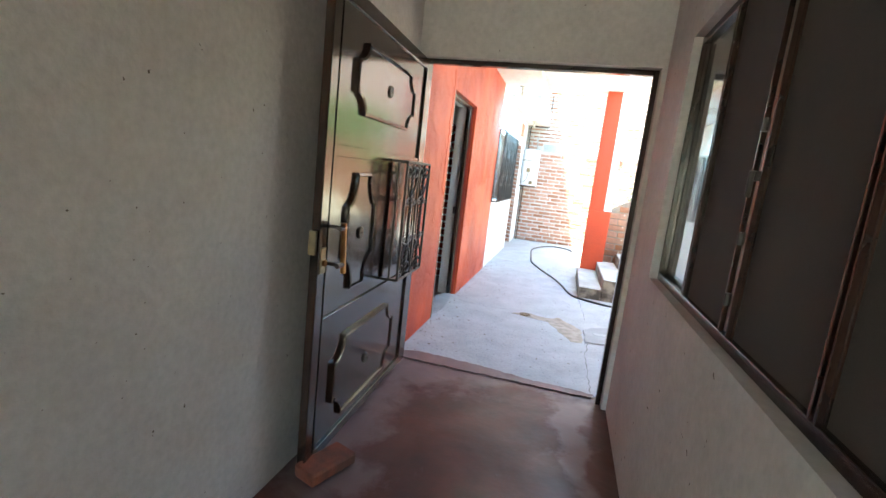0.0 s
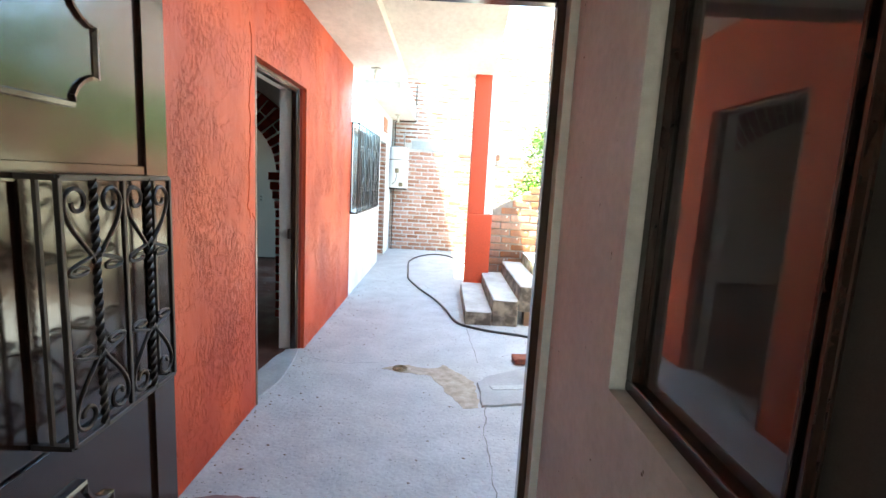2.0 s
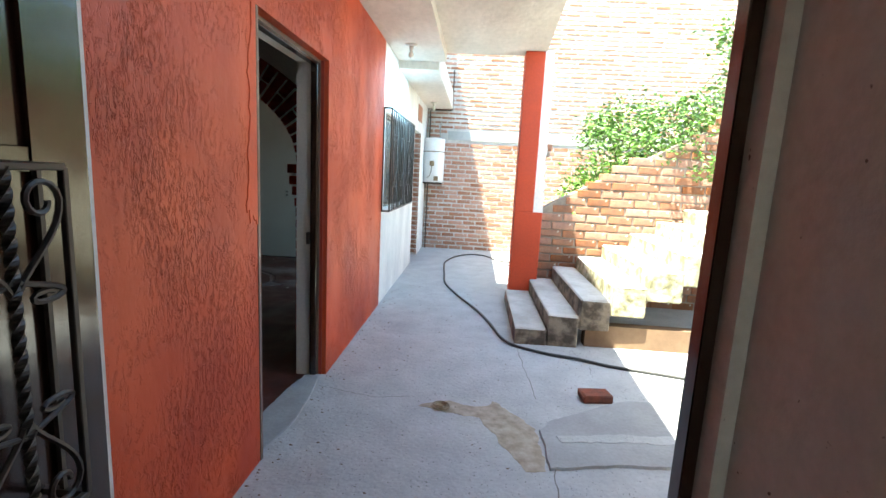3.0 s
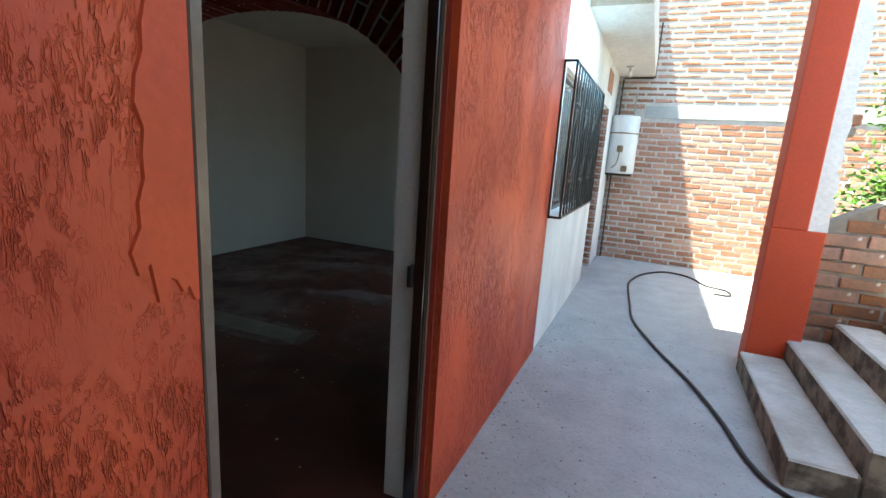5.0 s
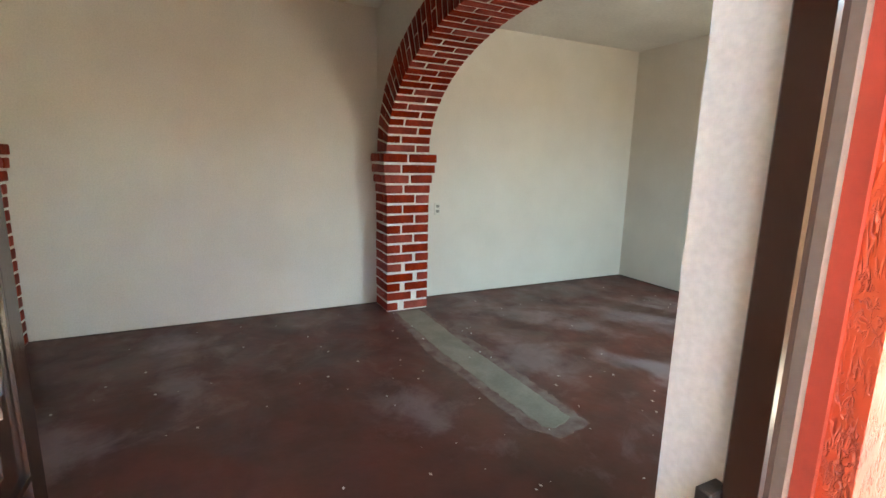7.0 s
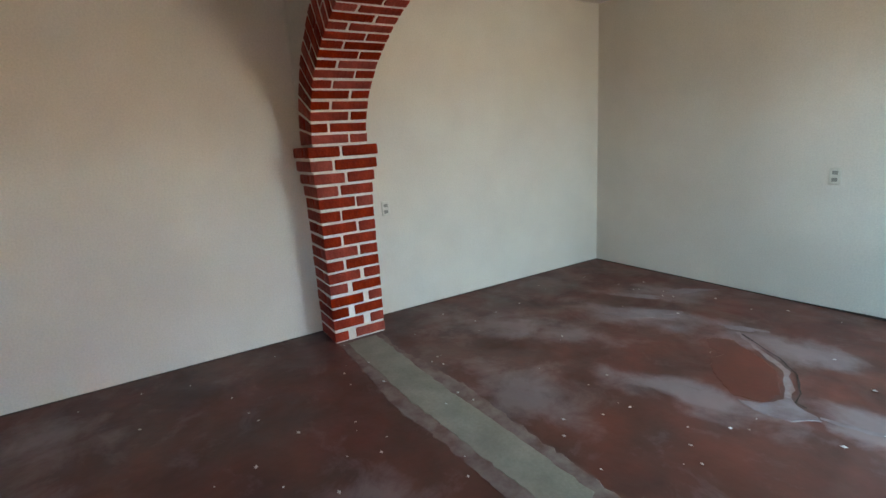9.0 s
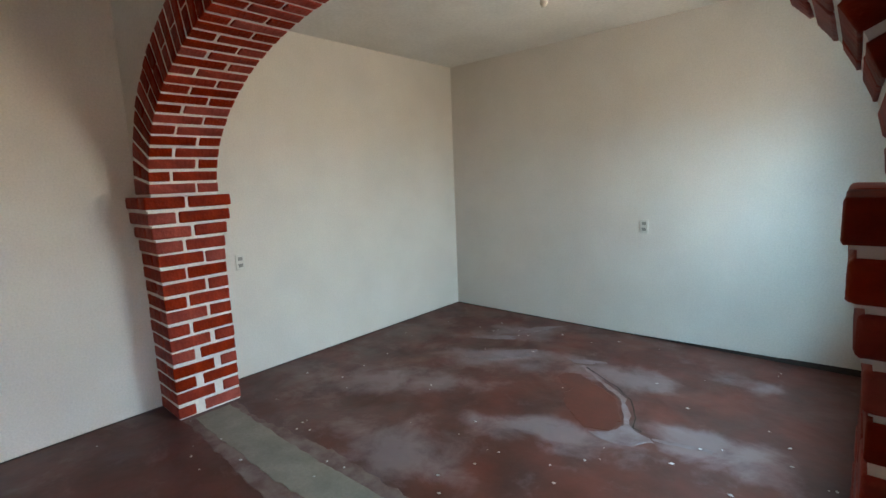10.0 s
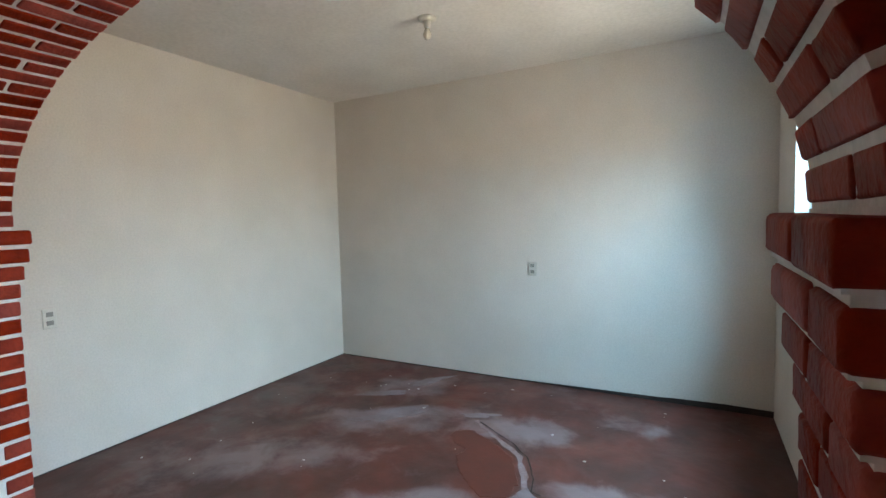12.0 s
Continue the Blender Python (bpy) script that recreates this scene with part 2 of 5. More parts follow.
M_ROOMFLOOR = worn_red_floor("scuffed_room_floor_paint", (
    (-3.2, 9.65, 0.75, 0.28, 0.6, 0.55), (-3.45, 10.25, 0.6, 0.25, 0.7, 0.4), (-2.35, 8.80, 0.60, 0.26, 0.3, 0.42), (-2.2, 9.85, 0.55, 0.3, 0.2, 0.45),
    (-3.35, 9.0, 0.6, 0.25, 0.6, 0.4), (-1.5, 10.2, 0.35, 0.25, 0.1, 0.35), (-1.55, 9.2, 0.5, 0.22, 0.0, 0.4), (-2.95, 8.2, 0.6, 0.35, 0.1, 0.35),
    (-3.9, 8.6, 0.5, 0.4, 0.5, 0.3), (-2.55, 7.15, 0.45, 0.20, 0.4, 0.40), (-3.35, 5.9, 0.55, 0.25, 0.4, 0.40), (-3.0, 5.2, 0.7, 0.35, 0.6, 0.45),
    (-4.05, 5.9, 0.5, 0.25, 0.8, 0.35), (-1.3, 6.9, 1.1, 0.7, 0.2, -0.3), (-1.2, 9.9, 0.8, 0.7, 0.0, -0.25), (-2.0, 6.3, 1.0, 0.8, 0.0, -0.25)))
M_HALLFLOOR = worn_red_floor("trodden_hall_floor_paint", (
    (-0.20, 4.75, 0.65, 0.45, 0.0, 0.55), (-0.35, 4.0, 0.26, 0.9, 0.0, 0.4), (0.55, 4.80, 0.6, 0.28, 0.0, 0.35), (0.80, 4.15, 0.14, 0.7, 0.1, 0.7),
    (0.90, 4.45, 0.10, 0.22, 0.0, 0.6), (-0.30, 3.4, 0.25, 0.4, 0.0, 0.4), (0.25, 3.9, 0.55, 0.45, 0.2, -0.2)))
M_REDGLOSS = material("glossy_red_floor_paint", (0.10, 0.018, 0.010), 0.45, (0.075, 0.016, 0.010), 5.0, bump=0.0005, bump_scale=30)
M_FLAKE = material("chalky_floor_film", (0.20, 0.15, 0.155), 0.5, (0.14, 0.09, 0.09), 5.0, bump=0.002, bump_scale=30)
M_ENAMEL = material("dark_brown_enamel", (0.036, 0.016, 0.010), 0.15, (0.026, 0.012, 0.008), 4.0, bump2=0.0015, bump2_scale=5, rough_var=0.05, spec=0.72)
M_WINSTEEL = material("brown_window_steel", (0.034, 0.016, 0.011), 0.24, (0.022, 0.010, 0.008), 8.0, bump=0.0008, bump_scale=40, spec=0.5)
M_STRIPSHEEN = material("rust_brown_steel", (0.095, 0.036, 0.020), 0.35, (0.05, 0.022, 0.014), 30.0, bump=0.001, bump_scale=80)
M_IRON = material("black_wrought_iron", (0.016, 0.012, 0.011), 0.45, (0.03, 0.02, 0.016), 20.0, bump=0.0006, bump_scale=120)
M_GREYIRON = material("grey_painted_frame", (0.30, 0.30, 0.28), 0.45, (0.24, 0.23, 0.21), 5.0, bump=0.0006)
M_CREAMIRON = material("taupe_primed_steel", (0.17, 0.125, 0.10), 0.24, (0.14, 0.10, 0.08), 5.0, bump=0.0008)
M_BRASS = material("worn_brass_lever", (0.45, 0.25, 0.10), 0.3, (0.3, 0.14, 0.06), 20.0, metal=0.8)
M_STEEL = material("galvanised_latch", (0.30, 0.25, 0.16), 0.45, (0.18, 0.13, 0.08), 20.0, metal=0.8)
M_PAINTBRICK = material("red_painted_brick", (0.32, 0.027, 0.006), 0.6, (0.18, 0.014, 0.005), 7.0, bump=0.003, bump_scale=60, bump2=0.012, bump2_scale=14, vary=0.22, spec=0.12)
M_WHITEJOINT = material("white_painted_mortar", (0.80, 0.76, 0.72), 0.8, (0.70, 0.65, 0.61), 9.0, bump=0.003, bump_scale=40, bump2=0.006, bump2_scale=12)
M_BRICK = material("weathered_clay_brick", (0.40, 0.17, 0.10), 0.9, (0.36, 0.20, 0.14), 9.0, bump=0.003, bump_scale=50, bump2=0.006, bump2_scale=14, vary=0.28, speck=(0.6, 0.56, 0.5), speck_scale=26, speck_at=0.66)
M_OLDBRICK = material("sooty_clay_brick", (0.38, 0.155, 0.075), 0.9, (0.24, 0.12, 0.075), 5.0, bump=0.004, bump_scale=40, bump2=0.008, bump2_scale=12, vary=0.35, speck=(0.5, 0.46, 0.38), speck_scale=16, speck_at=0.66)
M_MORTAR = material("grey_lime_mortar", (0.60, 0.57, 0.53), 0.95, (0.46, 0.43, 0.40), 5.0, bump=0.004, bump_scale=40, bump2=0.01, bump2_scale=12)
M_OLDMORTAR = material("dirty_brown_mortar", (0.30, 0.25, 0.20), 0.95, (0.20, 0.16, 0.13), 6.0, bump=0.004, bump_scale=40)
M_BAND = material("grey_concrete_band", (0.42, 0.43, 0.42), 0.9, (0.33, 0.34, 0.33), 4.0, bump=0.003, bump_scale=40)
M_WHITEMETAL = material("white_enamel_tank", (0.74, 0.75, 0.76), 0.3, (0.68, 0.69, 0.70), 4.0, bump2=0.0005)
M_PLASTIC = material("ivory_plastic", (0.62, 0.60, 0.54), 0.4, (0.56, 0.54, 0.48), 9.0)
M_OUTLET = material("grey_ivory_plastic", (0.24, 0.235, 0.21), 0.4, (0.20, 0.195, 0.18), 9.0)
M_BULB = material("frosted_bulb_glass", (0.72, 0.70, 0.62), 0.15, (0.68, 0.66, 0.58), 9.0)
M_HOSE = material("black_rubber_hose", (0.018, 0.018, 0.02), 0.45, (0.025, 0.025, 0.025), 9.0)
M_LEAF = material("glossy_green_leaf", (0.12, 0.23, 0.035), 0.35, (0.06, 0.14, 0.02), 3.0, vary=0.35)
M_TWIG = material("grey_brown_bark", (0.14, 0.10, 0.07), 0.9, (0.09, 0.065, 0.05), 9.0, bump=0.003)
# dark plaster colour stands in for the missing light of closed rooms
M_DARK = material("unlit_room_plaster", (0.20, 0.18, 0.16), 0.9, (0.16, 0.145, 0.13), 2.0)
M_LOOSEBRICK = material("loose_clay_brick", (0.24, 0.065, 0.035), 0.9, (0.11, 0.045, 0.032), 12.0, bump=0.004, bump_scale=60)
M_STONEBIT = material("pale_paint_chip", (0.62, 0.58, 0.55), 0.8)


def glass_material(name, color, rough=0.0, thin=1.0):
    m = bpy.data.materials.new(name)
    m.use_nodes = True
    b = m.node_tree.nodes["Principled BSDF"]
    b.inputs["Base Color"].default_value = (*color, 1)
    b.inputs["Roughness"].default_value = rough
    b.inputs["Transmission Weight"].default_value = thin
    b.inputs["IOR"].default_value = 1.5
    return m


M_SCREEN = material("dusty_insect_screen", (0.070, 0.060, 0.054), 0.85, (0.055, 0.047, 0.042), 2.0, bump=0.0003, bump_scale=300, speck=(0.16, 0.14, 0.12), speck_scale=45, speck_at=0.79)
M_GLASS = glass_material("dusty_window_glass", (0.50, 0.49, 0.47), 0.0, 0.88)


# ---- mesh helpers ----
def mesh_object(name, bm, mat, parent=None, label="", smooth=False):
    me = bpy.data.meshes.new(name)
    bm.to_mesh(me)
    bm.free()
    for m in (mat if isinstance(mat, (list, tuple)) else [mat]):
        me.materials.append(m)
    if smooth:
        for p in me.polygons:
            p.use_smooth = True
    ob = new(name, me)
    if parent:
        ob.parent = parent
    if label:
        ob["label"] = label
    return ob


def part(name, bm, mat, parent, label="", smooth=False):
    return mesh_object(name, bm, mat, parent, label, smooth)


def thing(name, label, category, at=(0, 0, 0), group="", kind=""):
    e = new(name)
    e.empty_display_size = 0.1
    e.location = at
    return tagged(e, label, category, group, kind)


def add_box(bm, x0, x1, y0, y1, z0, z1, bevel=0.0, m=None):
    r = bmesh.ops.create_cube(bm, size=1.0)
    mt = Matrix.Translation(((x0 + x1) / 2, (y0 + y1) / 2, (z0 + z1) / 2)) @ Matrix.Diagonal((abs(x1 - x0), abs(y1 - y0), abs(z1 - z0), 1))
    bmesh.ops.transform(bm, matrix=(m @ mt) if m else mt, verts=r["verts"])
    if bevel:
        edges = list({e for v in r["verts"] for e in v.link_edges})
        bmesh.ops.bevel(bm, geom=edges, offset=bevel, segments=1, affect="EDGES")
    return bm


def box(x0, x1, y0, y1, z0, z1, bevel=0.0):
    return add_box(bmesh.new(), x0, x1, y0, y1, z0, z1, bevel)


def add_tube(bm, pts, r, sides=6, twist=0.0, square=False):
    """A closed tube through the points; twist turns a square section, in turns a metre."""
    pts = [Vector(p) for p in pts]
    rings, along, up = [], 0.0, None
    for i, p in enumerate(pts):
        d = (pts[min(i + 1, len(pts) - 1)] - pts[max(i - 1, 0)]).normalized()
        if up is None:
            up = d.orthogonal().normalized()
        up = (up - d * up.dot(d)).normalized()
        side = d.cross(up)
        if i:
            along += (p - pts[i - 1]).length
        n = 4 if square else sides
        ring = []
        for k in range(n):
            a = 2 * math.pi * (k + 0.5) / n + twist * along * 2 * math.pi
            ring.append(bm.verts.new(p + (up * math.cos(a) + side * math.sin(a)) * r))
        rings.append(ring)
    for a, b in zip(rings, rings[1:]):
        for k in range(len(a)):
            bm.faces.new((a[k], a[(k + 1) % len(a)], b[(k + 1) % len(a)], b[k]))
    bm.faces.new(rings[0][::-1])
    bm.faces.new(rings[-1])
    return bm


def tube(pts, r, sides=6, twist=0.0, square=False):
    return add_tube(bmesh.new(), pts, r, sides, twist, square)


def lathe(profile, segs=20, cap=True):
    """A turned shape about z from (radius, height) pairs, bottom first."""
    bm = bmesh.new()
    rings = [[bm.verts.new((r * math.cos(2 * math.pi * k / segs), r * math.sin(2 * math.pi * k / segs), z)) for k in range(segs)] for r, z in profile]
    for a, b in zip(rings, rings[1:]):
        for k in range(segs):
            bm.faces.new((a[k], a[(k + 1) % segs], b[(k + 1) % segs], b[k]))
    if cap:
        bm.faces.new(rings[0][::-1])
        bm.faces.new(rings[-1])
    return bm


def holed_wall(axis, a0, a1, t0, t1, z0, z1, holes=()):
    """A wall along the axis with openings (from, to, bottom, top) that go through it."""
    us = sorted({a0, a1, *[v for h in holes for v in h[:2]]})
    zs = sorted({z0, z1, *[v for h in holes for v in h[2:]]})
    solid = {}
    for i, (u0, u1) in enumerate(zip(us, us[1:])):
        for j, (w0, w1) in enumerate(zip(zs, zs[1:])):
            um, wm = (u0 + u1) / 2, (w0 + w1) / 2
            solid[i, j] = not any(h[0] < um < h[1] and h[2] < wm < h[3] for h in holes)
    bm = bmesh.new()
    seen = {}

    def v(u, t, z):
        k = (round(u, 5), round(t, 5), round(z, 5))
        if k not in seen:
            seen[k] = bm.verts.new((u, t, z) if axis == "x" else (t, u, z))
        return seen[k]

    def quad(*c):
        bm.faces.new([v(*p) for p in c])

    for (i, j), s in solid.items():
        if not s:
            continue
        u0, u1, w0, w1 = us[i], us[i + 1], zs[j], zs[j + 1]
        quad((u0, t0, w0), (u1, t0, w0), (u1, t0, w1), (u0, t0, w1))
        quad((u0, t1, w0), (u0, t1, w1), (u1, t1, w1), (u1, t1, w0))
        if not solid.get((i - 1, j)):
            quad((u0, t0, w0), (u0, t0, w1), (u0, t1, w1), (u0, t1, w0))
        if not solid.get((i + 1, j)):
            quad((u1, t0, w0), (u1, t1, w0), (u1, t1, w1), (u1, t0, w1))
        if not solid.get((i, j - 1)):
            quad((u0, t0, w0), (u0, t1, w0), (u1, t1, w0), (u1, t0, w0))
        if not solid.get((i, j + 1)):
            quad((u0, t0, w1), (u1, t0, w1), (u1, t1, w1), (u0, t1, w1))
    bmesh.ops.recalc_face_normals(bm, faces=bm.faces[:])
    return bm


def structure(name, bm, mat, label, category="wall", kind="structure", smooth=False):
    return tagged(mesh_object(name, bm, mat, smooth=smooth), label, category, kind=kind)


def blob(cx, cy, z, rx, ry, n=26, rough=0.25, seed=1, thick=0.004, angle=0.0):
    """A thin irregular patch lying flat, with a soft sloping rim."""
    rnd = random.Random(seed)
    ph = [rnd.uniform(0, 6.28) for _ in range(5)]
    bm = bmesh.new()
    out, inn = [], []
    for i in range(n):
        a = 2 * math.pi * i / n
        k = 1 + rough * (0.5 * math.sin(2 * a + ph[0]) + 0.35 * math.sin(3 * a + ph[1]) + 0.25 * math.sin(5 * a + ph[2]) + 0.15 * math.sin(9 * a + ph[3]))
        x, y = rx * k * math.cos(a), ry * k * math.sin(a)
        x, y = x * math.cos(angle) - y * math.sin(angle), x * math.sin(angle) + y * math.cos(angle)
        out.append(bm.verts.new((cx + x, cy + y, z)))
        inn.append(bm.verts.new((cx + x * 0.95, cy + y * 0.95, z + thick)))
    for i in range(n):
        bm.faces.new((out[i], out[(i + 1) % n], inn[(i + 1) % n], inn[i]))
    bm.faces.new(inn)
    return bm


# ---- large structure ----
XO, XI, XH = -0.50, -0.67, -0.468          # outer face, room face and hall face of the long wall
XR = -0.705
ROOM_W, ROOM_N, ROOM_S = -4.60, 10.79, 0.9
ROOF = 2.72
structure("floor_hall", box(XH - 0.03, 1.05, -1.6, 4.765, -0.12, 0.0), M_HALLFLOOR, "worn red painted cement floor of the entrance hall", "floor")
structure("floor_room", box(ROOM_W - 0.1, XI + 0.03, ROOM_S - 0.1, ROOM_N + 0.1, -0.12, 0.0), M_ROOMFLOOR, "dark red painted cement floor, chalky and scuffed", "floor")
structure("pavement_yard", box(XI + 0.03, 9.0, 4.765, 13.0, -0.12, 0.006), M_CONCRETE, "pale rough concrete paving of the covered passage and yard", "pavement")
structure("ground", box(-60, 60, -60, 60, -0.4, -0.13), M_CEMENT, "bare brown earth around the house", "ground")

structure("wall_hall_left", holed_wall("y", -1.6, 4.75, XI + 0.004, XH, 0, 2.75), M_HALL, "grey-white plastered wall of the hall, scuffed and pitted")
structure("wall_long", holed_wall("y", 4.75, 8.505, XI + 0.004, XO, -0.1, 2.70, [(5.716, 6.72, -0.1, 2.10)]), [M_ORANGE], "orange painted wall of dragged plaster beside the passage")
structure("wall_long_inner", holed_wall("y", ROOM_S, 10.94, XR, XI + 0.004, -0.1, ROOF, [(5.716, 6.72, -0.1, 2.10), (8.62, 10.2, 1.03, 2.05)]), M_WALL, "cream plastered inner face of the long wall")
structure("wall_passage_white", holed_wall("y", 8.505, 12.6, XI + 0.004, XO - 0.004, -0.1, 2.70,
          [(8.62, 10.2, 1.03, 2.05), (10.95, 11.75, -0.1, 2.08)]), M_OUTWHITE, "limewashed passage wall, stained near the ground")
structure("wall_upper_storey", box(-4.75, XO, 2.0, 12.75, 2.90, 5.5), M_OUTWHITE, "white plastered upper storey of the house")
structure("wall_door", holed_wall("x", XI + 0.004, 6.0, 4.60, 4.75, -0.1, 2.75, [(-0.44, 0.985, -0.1, 2.10)]), M_HALL, "plastered wall above and beside the front door")
structure("wall_hall_right", holed_wall("y", -1.6, 4.60, 1.015, 1.15, 0, 2.75, [(1.75, 4.02, 0.992, 2.10)]), M_HALL, "pale plastered wall under a wide recessed window")
# unseen end wall; the opening is added to light the hall from behind
structure("wall_hall_back", holed_wall("x", XI, 1.15, -1.75, -1.6, 0, 2.75, [(-0.35, 0.8, 0.0, 2.1)]), M_HALL, "unseen plastered end wall of the hall, its doorway added to let daylight in")
structure("ceiling_hall", box(XI, 1.15, -1.75, 4.75, 2.75, 2.87), M_CEIL, "pale plastered hall ceiling", "ceiling")
structure("ceiling_room", box(ROOM_W - 0.15, XI + 0.004, ROOM_S - 0.15, 10.94, ROOF, ROOF + 0.14), M_CEIL, "cream plastered room ceiling, slightly stained", "ceiling")
structure("wall_room_left", box(ROOM_W - 0.15, ROOM_W, ROOM_S - 0.15, 10.94, -0.1, ROOF), M_WALL, "cream plastered room wall with a socket")
structure("wall_room_end", box(ROOM_W, XR, ROOM_N, 10.94, -0.1, ROOF), M_WALL, "cream plastered end wall with a socket")
structure("wall_room_near", box(ROOM_W, XR, ROOM_S - 0.15, ROOM_S, -0.1, ROOF), M_WALL, "cream plastered wall behind the second arch")
# unlit rooms behind the hall window and the far doorway, dimness painted into plaster
structure("wall_side_room", holed_wall("x", 1.15, 5.0, 0.6, 0.75, 0, 2.75), M_DARK, "plastered wall of the side room, dimness painted into its colour")
structure("wall_side_room_end", box(5.0, 5.15, 0.6, 4.60, 0, 2.75), M_DARK, "plastered end wall of the side room, dimness painted into its colour")
structure("ceiling_side_room", box(1.15, 5.15, 0.6, 4.60, 2.75, 2.87), M_DARK, "ceiling of the side room, dimness painted into its colour", "ceiling")
structure("floor_side_room", box(1.05, 5.15, 0.6, 4.60, -0.12, 0.0), M_REDFLOOR, "red cement floor of the side room", "floor")
structure("wall_far_room", box(-2.6, -2.45, 10.94, 12.6, 0, 2.7), M_DARK, "plastered wall of the far room, dimness painted into its colour")
structure("ceiling_far_room", box(-2.6, XI, 10.94, 12.75, 2.7, 2.84), M_DARK, "ceiling of the far room, dimness painted into its colour", "ceiling")
structure("floor_far_room", box(-2.6, XI + 0.03, 10.94, 12.75, -0.12, 0.0), M_CONCRETE, "bare concrete floor of the far room", "floor")
# slabs over the passage
structure("ceiling_passage", box(XI, 0.05, 4.75, 9.30, 2.70, 2.90), M_SOFFIT, "rough plastered soffit over the passage", "ceiling")
porch = box(0.05, 1.16, 4.75, 9.28, 2.79, 2.94)
for v in porch.verts:
    if v.co.x > 1 and v.co.y < 5:
        v.co.x = 0.93
structure("ceiling_porch", porch, M_SOFFIT, "rough plastered porch slab carried by the column", "ceiling")
structure("ceiling_balcony", box(XI, -0.04, 9.30, 12.6, 2.61, 2.90), M_SOFFIT, "cream plastered balcony soffit with a lamp holder", "ceiling")
structure("wall_back_core", box(-2.75, 5.2, 12.6, 12.78, -0.1, 4.7), M_MORTAR, "tall brick boundary wall with pale mortar")
# added out of view; its white face throws sunlight back at the house
structure("wall_yard_right", box(6.4, 6.6, 4.6, 12.6, -0.1, 2.2), M_OUTWHITE, "unseen white wall added to close the yard and bounce sunlight")
# added out of view to hold low daylight back from the room door
structure("wall_yard_side", box(2.5, 2.65, 4.75, 7.2, -0.1, 2.3), M_UNDER, "unseen brown wall added beside the yard to block low daylight")
structure("trim_back_band", box(-0.10, 5.2, 12.578, 12.6, 2.06, 2.22), M_BAND, "grey cast concrete band across the brick wall", "trim")

# ---- the stair and the column ----
def column():
    t = thing("column", "orange painted concrete column with a bare white plaster flank", "column", (1.05, 9.15, 0.0))
    part("lower_shaft", box(-0.125, 0.19, -0.11, 0.10, 0.0, 1.055, 0.006), M_ORANGE_FLAT, t)
    part("upper_shaft", box(-0.125, 0.085, -0.11, 0.10, 1.055, 2.79, 0.006), M_ORANGE_FLAT, t)
    rnd = random.Random(9)
    fl = bmesh.new()
    edge = [(0.185 + rnd.uniform(-0.014, 0.014) + (0.012 if k < 6 else 0.0), 1.055 + 1.735 * k / 30) for k in range(31)]
    outline = [(0.085, 1.055), *edge, (0.085, 2.79)]
    front, back = ([fl.verts.new((x + d, y, z)) for x, z in outline] for y, d in ((-0.092, 0.0), (0.10, 0.012)))
    fl.faces.new(front)
    fl.faces.new(back[::-1])
    for k in range(len(outline)):
        j = (k + 1) % len(outline)
        fl.faces.new((front[k], back[k], back[j], front[j]))
    bmesh.ops.recalc_face_normals(fl, faces=fl.faces[:])
    part("plaster_flank", fl, M_FLANK, t, "white plastered flank with a ragged edge")
    part("brick_stub", box(0.16, 0.245, -0.075, 0.06, 1.75, 1.82, 0.010), M_OLDBRICK, t, "broken brick end left in the plaster")
    part("brick_stub", box(0.17, 0.225, -0.08, 0.05, 1.68, 1.74, 0.010), M_OLDMORTAR, t, "lump of old mortar")
    return t


def stair():
    t = thing("staircase", "worn concrete stair with shade painted into its stained sides, climbing along a brick wall", "stairs", (0.88, 7.62, 0.0))
    rnd = random.Random(4)
    for i in range(14):
        x0 = (0.0, 0.28, 0.545, 0.80)[i] if i < 4 else 0.80 + 0.285 * (i - 3)
        top = (0.155, 0.285, 0.44, 0.575)[i] if i < 4 else 0.575 + 0.15 * (i - 3)
        low = 0.0 if i < 2 else max(0.0, top - 0.27)
        x1 = (0.28, 0.545, 0.80, 1.085)[i] if i < 4 else x0 + 0.285
        bm = box(x0, x1, 0.0, 1.50 if i else 1.38, low, top, 0.012)
        for v in bm.verts:
            v.co += Vector((rnd.uniform(-0.006, 0.006), rnd.uniform(-0.006, 0.006), rnd.uniform(-0.004, 0.004)))
        # sides darker than treads; first three steps get the shaded colour, others the sunlit
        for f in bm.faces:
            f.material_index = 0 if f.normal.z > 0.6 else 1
        part("step", bm, [M_STEP, M_STEPSIDE if i < 3 else M_STEPLIT], t, "" if i < 3 else "concrete step with sunlight painted into its mottled sides")
    return t


column()
stair()
structure("wall_under_stair", box(1.5, 6.0, 7.68, 7.80, 0, 0.2), M_UNDER, "brown earth-stained wall under the stair")


# ---- doors and windows ----
def notched(u0, u1, z0, z1, nu, nz, bulge=False):
    """The outline of a panel whose corners are cut by inward curves."""
    pts = []
    for (cu, cz, a0, su, sz) in ((u0, z0, 90, 1, 1), (u1, z0, 180, -1, 1), (u1, z1, 270, -1, -1), (u0, z1, 0, 1, -1)):
        arc = []
        for k in range(6):
            a = radians(90 * k / 5)
            arc.append((cu + su * nu * math.cos(a), cz + sz * nz * math.sin(a)))
        if (cu, cz) in ((u0, z0), (u1, z1)):
            arc.reverse()
        pts += arc
    return pts


